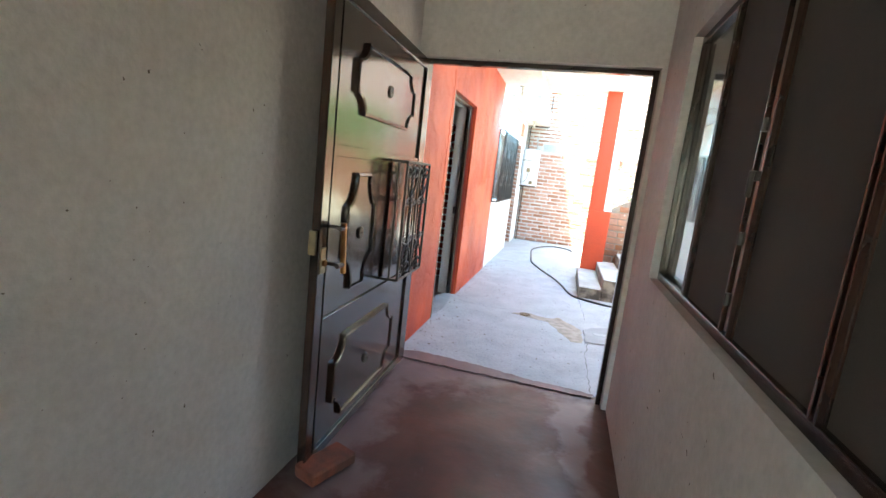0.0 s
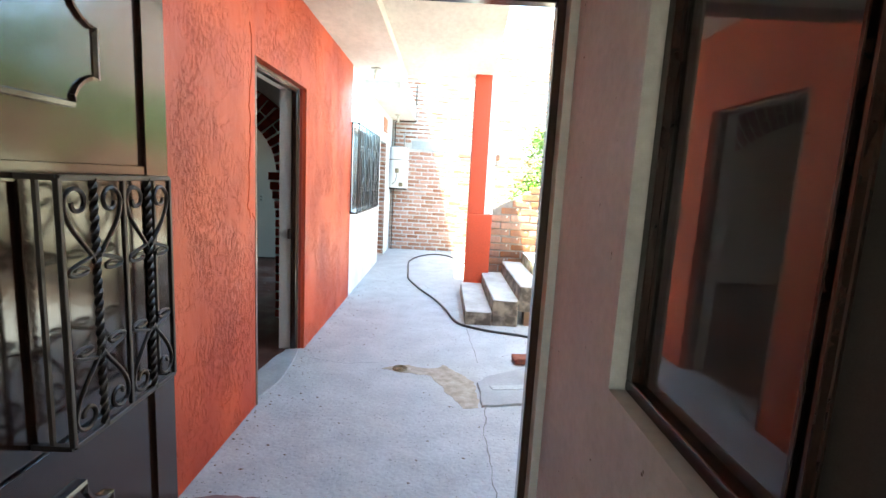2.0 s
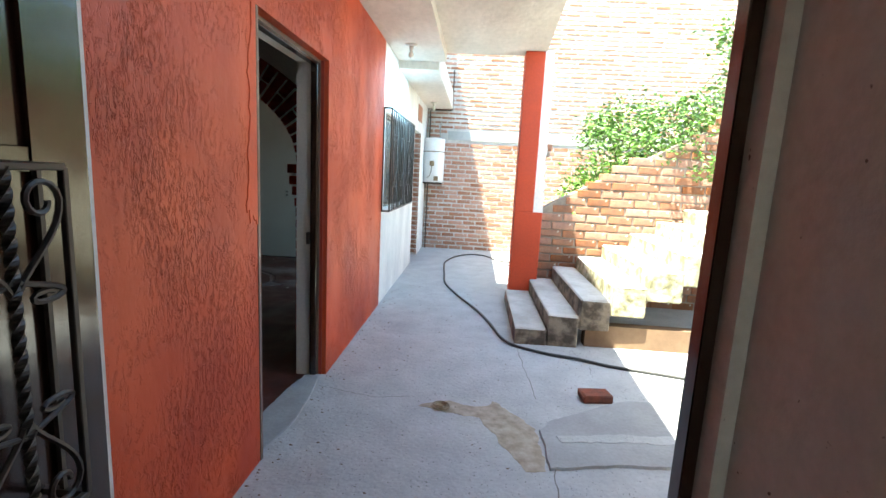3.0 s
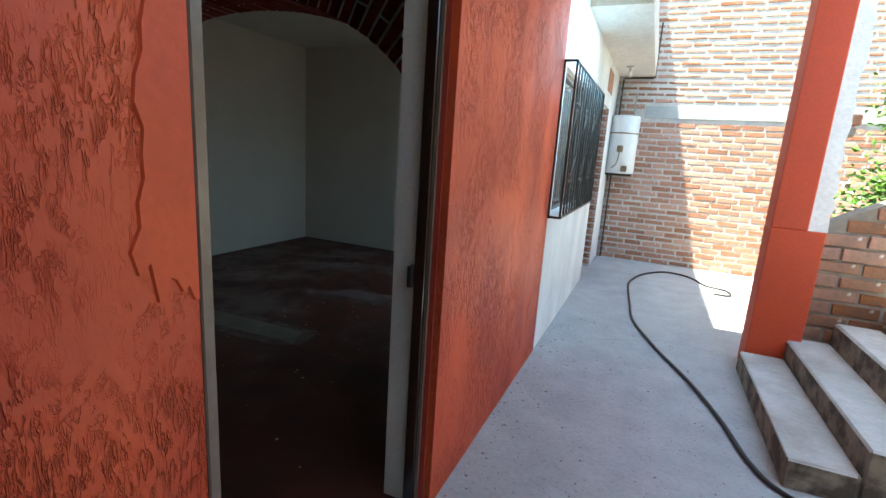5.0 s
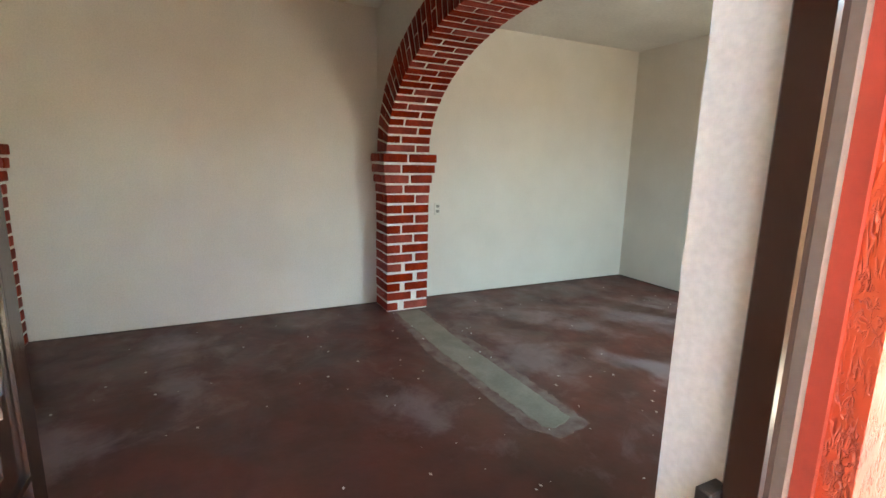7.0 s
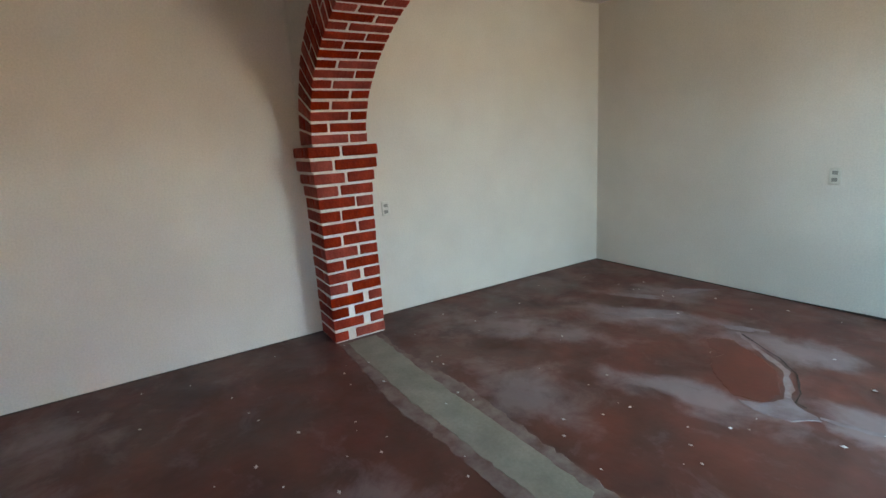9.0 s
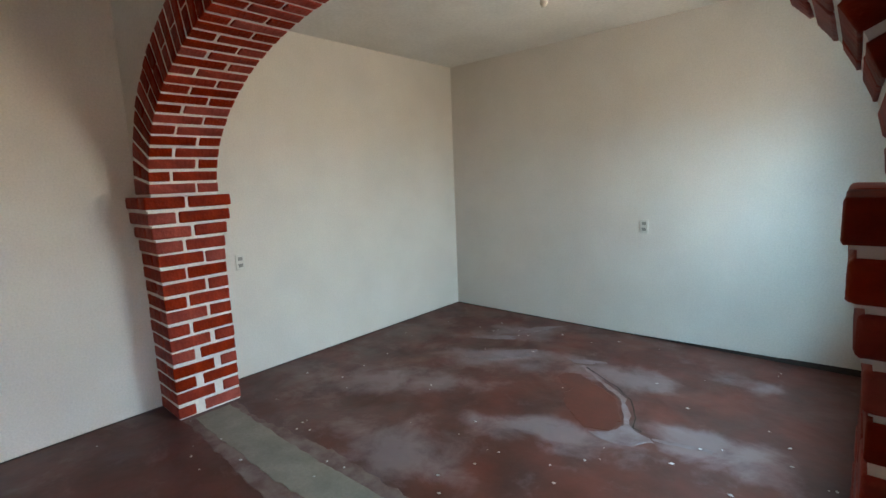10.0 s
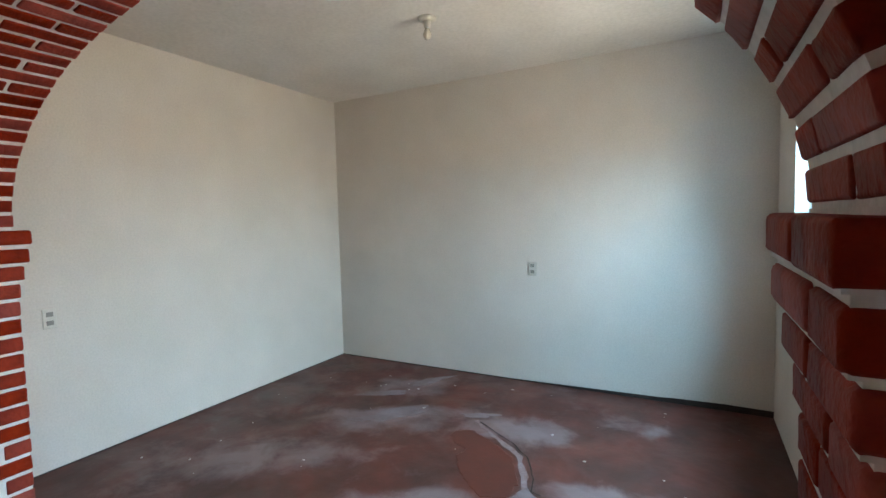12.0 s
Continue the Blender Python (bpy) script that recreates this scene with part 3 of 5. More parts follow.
def raised_panel(pts, face, side, height=0.016, slope=0.016):
    """A pressed panel: sloping sides round a raised field. side is +1 or -1 along y."""
    cu, cz = sum(p[0] for p in pts) / len(pts), sum(p[1] for p in pts) / len(pts)
    n = len(pts)

    def ring(d, h):
        out = []
        for i, (u, z) in enumerate(pts):
            (ua, za), (ub, zb) = pts[i - 1], pts[(i + 1) % n]
            t = Vector((ub - ua, zb - za)).normalized()
            out.append(bm.verts.new((u - t.y * d, face + side * h, z + t.x * d)))
        return out

    bm = bmesh.new()
    rings = [ring(-0.002, 0.0), ring(0.0, height), ring(slope * 0.7, height + 0.003), ring(slope, height * 0.55)]
    for a, b in zip(rings, rings[1:]):
        for i in range(n):
            bm.faces.new((a[i], a[(i + 1) % n], b[(i + 1) % n], b[i]))
    bm.faces.new(rings[-1])
    bmesh.ops.recalc_face_normals(bm, faces=bm.faces[:])
    return bm


def scroll(u, z, su, sz, w, h, y):
    """A C scroll that leaves an upright at (u, z), swings out and curls back in."""
    pts = []
    for k in range(9):
        f = k / 8
        pts.append((u + su * w * (math.sin(f * math.pi / 2) ** 1.3), y, z + sz * h * f))
    r0 = w * 0.42
    cx, cz = u + su * (w - r0), z + sz * h
    for k in range(1, 15):
        a = radians(360 * k / 14)
        r = r0 * (1 - 0.62 * k / 14)
        pts.append((cx + su * r * math.cos(a), y, cz + sz * r * math.sin(a)))
    return pts


def iron_cage(parent, u0, u1, z0, z1, face, depth, side, modules=2, name="iron_grille", corner=False, mat=None):
    mat = mat or M_IRON
    g = new(name)
    g.parent = parent
    g["label"] = "black wrought iron cage grille with twisted bars and scrolls"
    y = face + side * depth
    fr = bmesh.new()
    b = 0.007
    for ua in (u0, u1):
        if corner:
            part("twisted_upright", tube([(ua, y, z0 - 0.01 + (z1 - z0 + 0.02) * i / 90) for i in range(91)], 0.0125, twist=8.0, square=True), mat, g)
            ym = (face + y) / 2
            for sz in (1, -1):
                curl = [(ua, face + (q[0] - ua) * side * 0.9, q[2]) for q in scroll(ua + depth, (z0 + z1) / 2 + sz * 0.30, -1, -sz, depth * 0.85, 0.12, 0)]
                part("scroll", tube(curl, 0.006), mat, g)
                part("brace", tube([(ua, y, (z0 + z1) / 2 - sz * 0.31), (ua, ym, (z0 + z1) / 2 - sz * 0.24), (ua, ym, (z0 + z1) / 2 - sz * 0.05)], 0.006), mat, g)
        else:
            add_box(fr, ua - b, ua + b, y - b, y + b, z0, z1, 0.002)
        for zz in (z0, z1):
            add_box(fr, ua - b, ua + b, min(face, y), max(face, y), zz - b, zz + b)
        add_box(fr, ua - 0.005, ua + 0.005, face + side * depth * 0.5 - 0.005, face + side * depth * 0.5 + 0.005, z0, z1)
    for zz in (z0, z1):
        add_box(fr, u0, u1, y - b, y + b, zz - b, zz + b, 0.002)
    part("cage_frame", fr, mat, g)
    w = (u1 - u0) / modules
    zm = (z0 + z1) / 2
    for k in range(modules):
        if k:
            part("plain_bar", box(u0 + w * k - 0.007, u0 + w * k + 0.007, y - 0.006, y + 0.006, z0, z1, 0.002), mat, g)
        uc = u0 + w * (k + 0.5)
        part("twisted_bar", tube([(uc, y, z0 + (z1 - z0) * i / 90) for i in range(91)], 0.0105, twist=9.0, square=True), mat, g)
        for sz in (1, -1):
            zc = zm + sz * 0.12
            for su in (1, -1):
                part("scroll", tube(scroll(uc + su * 0.006, zc, su, sz, w * 0.42, 0.155, y), 0.006), mat, g)
                part("scroll", tube(scroll(uc + su * 0.006, zc + sz * 0.02, su, -sz * 0.35, w * 0.40, 0.10, y), 0.0055), mat, g)
    return g


def door_leaf(name, label, width, height, side, m, cage, lever=True, corner=False, cage_depth=0.10, cage_mat=None):
    """A pressed steel door leaf; x runs from the hinge to the free edge, the outer face looks to side * y."""
    t = tagged(new(name), label, "door")
    t.matrix_basis = m
    f = side * 0.02
    s = width / 1.40
    lo, hi = (-0.02, 0.02)
    part("sheet", box(0.012, width - 0.012, lo * 0.9, hi * 0.9, 0.025, height - 0.012, 0.003), M_ENAMEL, t)
    fr = bmesh.new()
    o0, o1 = (f, f + side * 0.008)
    ya, yb = min(o0, o1), max(o0, o1)
    for u0, u1, z0, z1 in ((0.0, 0.125 * s, 0.02, height), (width - 0.065, width, 0.02, height), (0.125 * s, width - 0.065, height - 0.06, height),
                           (0.125 * s, width - 0.065, 0.02, 0.07), (0.125 * s, width - 0.065, 1.395, 1.445), (0.125 * s, width - 0.065, 0.685, 0.70)):
        add_box(fr, u0, u1, ya, yb, z0, z1, 0.002)
    for u0 in (0.125 * s, width - 0.075):
        add_box(fr, u0, u0 + 0.01, ya, yb + side * 0.004 if side > 0 else yb, 0.07, height - 0.06)
    part("rails", fr, M_ENAMEL, t)
    part("upper_panel", raised_panel(notched(0.34 * s, width - 0.235 * s, 1.59, 1.90, 0.10 * s, 0.085), f, side), M_ENAMEL, t, "raised brown panel with scooped corners")
    part("lock_panel", raised_panel(notched(width - 0.56 * s, width - 0.235 * s, 0.78, 1.33, 0.085 * s, 0.15), f, side), M_ENAMEL, t, "tall raised brown panel with scooped corners")
    part("lower_panel", raised_panel(notched(0.37 * s, width - 0.215 * s, 0.13, 0.55, 0.11 * s, 0.11), f, side), M_ENAMEL, t, "raised brown panel with scooped corners")
    for uu, zz in ((width * 0.535, 1.75), (width - 0.40 * s, 1.045), (width * 0.56, 0.32)):
        st = bmesh.new()
        bmesh.ops.create_cone(st, cap_ends=True, segments=12, radius1=0.034, radius2=0.026, depth=0.012)
        bmesh.ops.create_cone(st, cap_ends=True, segments=4, radius1=0.022, radius2=0.001, depth=0.03)
        bmesh.ops.transform(st, matrix=Matrix.Translation((uu, f + side * 0.012, zz)) @ Matrix.Rotation(radians(-90 * side), 4, "X"), verts=st.verts[:])
        part("stud", st, M_IRON, t)
    part("glazing", box(cage[0], cage[1], min(f, f + side * 0.012), max(f, f + side * 0.012), cage[2], cage[3], 0.002), M_ENAMEL, t, "brown steel wicket behind the grille")
    iron_cage(t, *cage, f, cage_depth, side, corner=corner, mat=cage_mat)
    if lever:
        lk = new("pull_handle")
        lk.parent = t
        yy = f + side * 0.055
        uh = width - 0.105
        bm = bmesh.new()
        for z in (1.10, 0.94):
            add_tube(bm, [(uh, f, z), (uh, yy, z)], 0.009)
            add_tube(bm, [(uh + 0.03, yy, z), (uh - 0.035, yy, z)], 0.011)
        part("brackets", bm, M_IRON, lk)
        part("grip", tube([(uh - 0.01, yy, 1.12), (uh - 0.02, yy, 1.02), (uh - 0.035, yy, 0.90)], 0.012, 8), M_BRASS, lk, "worn brass pull bar")
        part("lock_plate", box(width - 0.058, width - 0.012, min(f, f + side * 0.013), max(f, f + side * 0.013), 0.91, 1.02, 0.003), M_STEEL, t, "steel cylinder lock plate")
        cy = bmesh.new()
        bmesh.ops.create_cone(cy, cap_ends=True, segments=14, radius1=0.014, radius2=0.013, depth=0.012)
        bmesh.ops.transform(cy, matrix=Matrix.Translation((width - 0.035, f + side * 0.018, 0.955)) @ Matrix.Rotation(radians(90), 4, "X"), verts=cy.verts[:])
        part("lock_cylinder", cy, M_BRASS, t)
        part("latch_case", box(width - 0.004, width + 0.012, -0.016, 0.016, 0.99, 1.09, 0.002), M_STEEL, t, "galvanised latch on the door edge")
    return t


def door_frame(name, axis, a0, a1, t0, t1, top, w, mat, label):
    t = tagged(new(name), label, "door frame", kind="structure")
    for nm, p in (("jamb", (a0, a0 + w, 0.0, top)), ("jamb", (a1 - w, a1, 0.0, top)), ("head", (a0 + w, a1 - w, top - w, top))):
        c = (p[0], p[1], t0, t1, p[2], p[3]) if axis == "x" else (t0, t1, p[0], p[1], p[2], p[3])
        part(nm, box(*c, 0.003), mat, t)
    return t


door_frame("door_1", "x", -0.438, 0.983, 4.655, 4.705, 2.098, 0.030, M_ENAMEL, "dark brown steel front door frame")
door_leaf("front_door", "glossy dark brown steel door standing open with an iron grille", 1.405, 2.065, 1,
          Matrix.LocRotScale((-0.425, 4.685, 0.005), Euler((0, 0, radians(-88.2))), None), (0.17, 0.63, 0.74, 1.41))
door_frame("door_2", "y", 5.719, 6.717, -0.606, -0.562, 2.097, 0.032, M_ENAMEL, "dark brown steel room door frame")
tr = bmesh.new()
for yy in ((6.700, 6.717), (5.719, 5.738)):
    add_box(tr, -0.562, -0.550, yy[0], yy[1], 0.0, 2.097)
add_box(tr, -0.562, -0.550, 5.738, 6.700, 2.080, 2.097)
structure("trim_door", tr, M_CREAMIRON, "cream edge of the steel door frame", "trim")
tr = bmesh.new()
add_box(tr, XR - 0.001, -0.606, 6.7085, 6.7195, 0.0, 2.0995)
add_box(tr, XR - 0.001, -0.606, 5.7165, 5.728, 0.0, 2.0995)
add_box(tr, XR - 0.001, -0.606, 5.728, 6.7085, 2.088, 2.0995)
structure("trim_inner_reveal", tr, M_WALL, "cream plastered inner reveal of the doorway", "trim")
tr = bmesh.new()
add_box(tr, -0.550, -0.530, 6.7125, 6.7195, 0.0, 2.097)
structure("trim_reveal", tr, M_REDTRIM, "dark red painted door reveal", "trim")
tr = bmesh.new()
add_box(tr, -0.546, -0.496, 5.717, 5.742, 0.0, 2.097, 0.003)
structure("trim_jamb", tr, M_CREAMIRON, "taupe steel door jamb", "trim")
door_leaf("room_door", "dark brown steel room door swung open with an iron grille", 0.95, 2.05, -1,
          Matrix.LocRotScale((-0.612, 5.752, 0.015), Euler((0, 0, radians(180.3))), None), (0.14, 0.56, 0.99, 1.70), lever=False, corner=True, cage_depth=0.078, cage_mat=M_CREAMIRON)
structure("strike_plate", box(-0.628, -0.607, 6.672, 6.7175, 0.93, 1.01, 0.002), M_IRON, "black latch keeper on the door frame", "trim")
structure("threshold_room", blob(-0.585, 6.22, 0.0, 0.10, 0.53, 40, 0.12, 3, 0.012), M_CEMENT_GREY, "rough grey cement threshold", "floor")


def hall_window():
    t = tagged(new("window_1"), "wide dark brown steel window with dusty glass and screens", "window", kind="structure")
    x0, x1 = 1.052, 1.090
    y0, y1, z0, z1 = 1.75, 4.02, 0.992, 2.10
    fr = bmesh.new()
    for c in ((y0, y1, z0, z0 + 0.030), (y0, y1, z1 - 0.034, z1), (y1 - 0.040, y1, z0 + 0.030, z1 - 0.034), (y0, y0 + 0.04, z0 + 0.030, z1 - 0.034)):
        add_box(fr, x0, x1, *c, 0.003)
    # a rolled bead stands proud round the frame
    for c in ((y0 + 0.04, y1 - 0.04, z0 + 0.030, z0 + 0.040), (y1 - 0.050, y1 - 0.040, z0 + 0.040, z1 - 0.040)):
        add_box(fr, x0 - 0.007, x0 + 0.012, *c, 0.002)
    part("window_frame", fr, M_WINSTEEL, t)
    stiles = (3.50, 3.02, 2.52, 2.05)
    for i, y in enumerate(stiles):
        wide = 0.036 if i % 2 else 0.015
        bm = bmesh.new()
        add_box(bm, x0 + 0.002, x1, y - wide, y + wide, z0 + 0.030, z1 - 0.034, 0.004)
        for side in (-1, 1):
            u = y + side * (wide - 0.004)
            add_box(bm, x0 - 0.009, x0 + 0.004, u - 0.004, u + 0.004, z0 + 0.040, z1 - 0.040, 0.0015)
        part("mullion", bm, M_WINSTEEL, t)
        if i % 2:
            # added strip: the orange wall's reflection painted onto the paired stiles
            part("cover_strip", box(x0 - 0.002, x0 + 0.003, y - 0.012, y + 0.010, z0 + 0.05, 1.93, 0.001), M_STRIPSHEEN, t, "brown strip between the casements with the orange reflection painted in")
            for zz in (1.13, 1.30, 1.60, 1.935):
                h = bmesh.new()
                bmesh.ops.create_cone(h, cap_ends=True, segments=10, radius1=0.009, radius2=0.009, depth=0.035)
                bmesh.ops.transform(h, matrix=Matrix.Translation((x0 - 0.010, y + 0.006, zz)), verts=h.verts[:])
                part("hinge", h, M_IRON, t)
            part("catch", add_box(box(x0 - 0.022, x0 - 0.002, y - 0.030, y + 0.020, 1.455, 1.480, 0.003), x0 - 0.034, x0 - 0.020, y - 0.030, y - 0.018, 1.41, 1.48, 0.003), M_IRON, t, "black casement catch")
    ys = (y1 - 0.04, *stiles, y0 + 0.02)
    for a, b in zip(ys[1:], ys[2:]):
        part("insect_screen", box(x0 + 0.010, x0 + 0.0115, b + 0.012, a - 0.012, z0 + 0.030, z1 - 0.034), M_SCREEN, t, "dusty dark insect screen")
    for a, b in zip(ys, ys[1:]):
        part("pane", box(x0 + 0.020, x0 + 0.024, b + 0.005, a - 0.005, z0 + 0.030, z1 - 0.034), M_GLASS, t)
    return t


hall_window()


def passage_window():
    t = tagged(new("window_2"), "grey steel sliding window in the limewashed wall", "window", kind="structure")
    y0, y1, z0, z1 = 8.62, 10.2, 1.03, 2.05
    bm = bmesh.new()
    add_box(bm, -0.60, -0.55, y0, y1, z0, z0 + 0.035)
    add_box(bm, -0.60, -0.55, y0, y1, z1 - 0.035, z1)
    add_box(bm, -0.60, -0.55, y0, y0 + 0.035, z0 + 0.035, z1 - 0.035)
    add_box(bm, -0.60, -0.55, y1 - 0.035, y1, z0 + 0.035, z1 - 0.035)
    add_box(bm, -0.60, -0.56, 9.39, 9.43, z0 + 0.035, z1 - 0.035)
    part("window_frame", bm, M_CREAMIRON, t)
    for a, b in ((8.655, 9.39), (9.43, 10.165)):
        p = part("pane", box(-0.58, -0.576, a, b, z0 + 0.035, z1 - 0.035), M_GLASS, t)
        p.visible_shadow = False
    part("window_sill", box(-0.66, -0.49, y0 - 0.02, y1 + 0.02, z0 - 0.03, z0 - 0.002, 0.004), M_OUTWHITE, t)


passage_window()


def window_cage():
    t = thing("window_grille", "rusty black iron cage grille over the passage window", "window grille", (-0.50, 8.50, 1.02))
    d, L_, H = 0.085, 1.70, 1.04
    b = 0.008
    bm = bmesh.new()
    for y in (0, L_):
        add_box(bm, d - b, d + b, y - b, y + b, 0, H, 0.002)
        add_box(bm, 0.0, 0.012, y - b, y + b, 0, H, 0.002)
        for z in (0, H):
            add_box(bm, 0.0, d, y - b, y + b, z - b, z + b)
    for z in (0, H):
        add_box(bm, d - b, d + b, 0, L_, z - b, z + b, 0.002)
    part("cage_frame", bm, M_IRON, t)
    n = 14
    for k in range(1, n):
        y = L_ * k / n
        part("twisted_bar" if k % 2 else "plain_bar", tube([(d, y, H * i / 60) for i in range(61)], 0.009, twist=9.0 if k % 2 else 0.0, square=True), M_IRON, t)
    for k in range(1, n, 2):
        y = L_ * k / n
        for sz in (1, -1):
            pts = [(p[1] * 0 + d, p[0], p[2]) for p in scroll(y, H / 2 + 0.1 * sz, 1 if k % 4 == 1 else -1, sz, 0.10, 0.14, 0)]
            part("scroll", tube(pts, 0.0055), M_IRON, t)
    return t


window_cage()


# ---- passage and yard details ----
def bulb_holder(name, label, at, scale=1.0):
    t = thing(name, label, "lamp", at)
    part("rose", lathe([(0.001 * scale, -0.022), (0.045 * scale, -0.022), (0.058 * scale, -0.012), (0.06 * scale, 0.0)]), M_PLASTIC, t, smooth=True)
    part("socket", lathe([(0.016, -0.065), (0.021, -0.06), (0.022, -0.03), (0.026, -0.02)]), M_PLASTIC, t, smooth=True)
    part("bulb", lathe([(0.004, -0.135), (0.018, -0.13), (0.026, -0.115), (0.027, -0.10), (0.020, -0.082), (0.014, -0.066)]), M_BULB, t, "unlit frosted bulb", smooth=True)
    return t


bulb_holder("ceiling_lamp", "bare unlit bulb in an ivory ceiling rose", (-2.70, 9.50, ROOF))
bulb_holder("passage_lamp", "bare lamp holder on the passage soffit", (-0.262, 8.60, 2.70))
bulb_holder("balcony_lamp", "bare bulb on the balcony soffit", (-0.315, 11.8, 2.61))


def socket(name, label, at, rz):
    t = thing(name, label, "wall socket", at)
    t.rotation_euler = (0, 0, radians(rz))
    part("cover", box(-0.036, 0.036, -0.010, 0.0, -0.06, 0.06, 0.004), M_PLASTIC, t)
    for z in (-0.026, 0.026):
        part("outlet", add_box(add_box(add_box(bmesh.new(), -0.018, 0.018, -0.0125, -0.0095, z - 0.014, z + 0.014, 0.002), -0.009, -0.006, -0.0135, -0.012, z - 0.006, z + 0.006), 0.006, 0.009, -0.0135, -0.012, z - 0.006, z + 0.006), M_OUTLET, t)
    return t


socket("wall_socket", "ivory double socket on the end wall", (-2.443, ROOM_N, 1.009), 0)
socket("wall_socket", "ivory double socket beside the arch", (ROOM_W, 8.18, 0.92), 90)


def water_heater():
    t = thing("water_heater", "white wall-hung water heater with grey pipework", "water heater", (-0.33, 12.38, 1.27))
    r = 0.195
    part("tank", lathe([(r - 0.02, 0.0), (r, 0.015), (r, 0.76), (r - 0.01, 0.785), (0.05, 0.80)], 28), M_WHITEMETAL, t, smooth=True)
    part("label_plate", box(0.03, 0.11, -0.205, -0.178, 0.03, 0.11, 0.003), M_STEEL, t, "small square dark label")
    part("gas_valve", box(-0.05, 0.03, -0.235, -0.17, 0.29, 0.38, 0.012), M_STEEL, t, "grey gas valve")
    part("gas_line", tube([(-0.01, -0.21, 0.30), (-0.015, -0.23, 0.2), (-0.04, -0.235, 0.12), (-0.09, -0.22, 0.07)], 0.011, 8), M_GREYIRON, t)
    part("seam", lathe([(r + 0.002, 0.54), (r + 0.003, 0.545), (r + 0.003, 0.552), (r + 0.002, 0.557)], 28), M_STEEL, t)
    for x in (-0.12, 0.10):
        part("pipe", tube([(x, 0.0, 0.78), (x, 0.0, 0.98), (x, 0.05, 1.08), (x, 0.19, 1.10)], 0.011, 8), M_GREYIRON, t)
    part("bracket", add_box(box(-0.17, 0.17, -0.12, 0.20, -0.03, 0.0, 0.003), -0.17, -0.14, 0.18, 0.20, -0.12, 0.75), M_IRON, t)
    return t


water_heater()


def conduit():
    t = thing("conduit", "dark pipe running up the corner and along the soffit", "pipe", (-0.44, 12.55, 0.0))
    part("riser", tube([(0, 0, 0.0), (0, 0, 2.57), (0.02, 0, 2.585), (0.38, 0, 2.585), (0.40, 0, 2.60), (0.40, 0, 3.3)], 0.011, 8), M_IRON, t)
    part("riser", tube([(-0.03, -0.01, 0.0), (-0.03, -0.01, 2.55)], 0.008, 8), M_GREYIRON, t)
    return t


conduit()


def hose():
    t = thing("garden_hose", "thin black rubber hose snaking across the concrete", "hose", (0, 0, 0.02))
    ctrl = [(0.95, 11.20), (1.12, 11.22), (1.10, 11.45), (0.90, 11.56), (0.80, 11.80), (0.66, 11.98), (0.42, 12.0), (0.18, 11.66), (0.06, 11.20), (0.05, 10.86),
            (0.10, 10.2), (0.15, 9.66), (0.30, 9.17), (0.39, 8.93), (0.555, 8.53), (0.69, 8.09), (0.77, 7.73), (0.875, 7.54), (1.13, 7.40), (1.37, 7.33), (1.62, 7.22), (2.1, 7.10), (2.7, 6.9), (3.4, 6.95)]
    pts = []
    for i in range(len(ctrl) - 1):
        p0, p1, p2, p3 = (Vector(ctrl[max(0, min(len(ctrl) - 1, j))]) for j in (i - 1, i, i + 1, i + 2))
        for k in range(8):
            f = k / 8
            q = 0.5 * ((2 * p1) + (p2 - p0) * f + (2 * p0 - 5 * p1 + 4 * p2 - p3) * f * f + (3 * p1 - p0 - 3 * p2 + p3) * f ** 3)
            pts.append((q.x, q.y, 0.0))
    part("tube", tube(pts, 0.012, 8), M_HOSE, t, smooth=True)
    return t


hose()
dr = thing("floor_drain", "small round drain grate set in bare cement", "drain", (0.335, 6.40, 0.009))
bm = bmesh.new()
for k in range(3):
    r = 0.018 + 0.018 * k
    add_tube(bm, [(r * math.cos(a * math.pi / 9), r * math.sin(a * math.pi / 9), 0.004) for a in range(19)], 0.004, 5)
for k in range(3):
    a = k * math.pi / 3
    add_tube(bm, [(-0.055 * math.cos(a), -0.055 * math.sin(a), 0.004), (0.055 * math.cos(a), 0.055 * math.sin(a), 0.004)], 0.003, 5)
part("grate", bm, M_STEEL, dr)


def loose_brick(label, at, rz, size=(0.23, 0.12, 0.055), tilt=0):
    bm = box(-size[0] / 2, size[0] / 2, -size[1] / 2, size[1] / 2, 0, size[2], 0.008)
    rnd = random.Random(int(at[1] * 100))
    for v in bm.verts:
        v.co += Vector([rnd.uniform(-0.004, 0.004) for _ in range(3)])
    ob = tagged(mesh_object("brick", bm, M_LOOSEBRICK), label, "brick")
    ob.matrix_basis = pose(*at, tilt, 0, rz)
    return ob


loose_brick("orange clay brick lying on the passage paving", (1.345, 6.66, 0.010), 8, (0.20, 0.13, 0.05))
loose_brick("broken red brick holding the front door open", (-0.29, 3.36, 0.004), 70, (0.25, 0.13, 0.06))


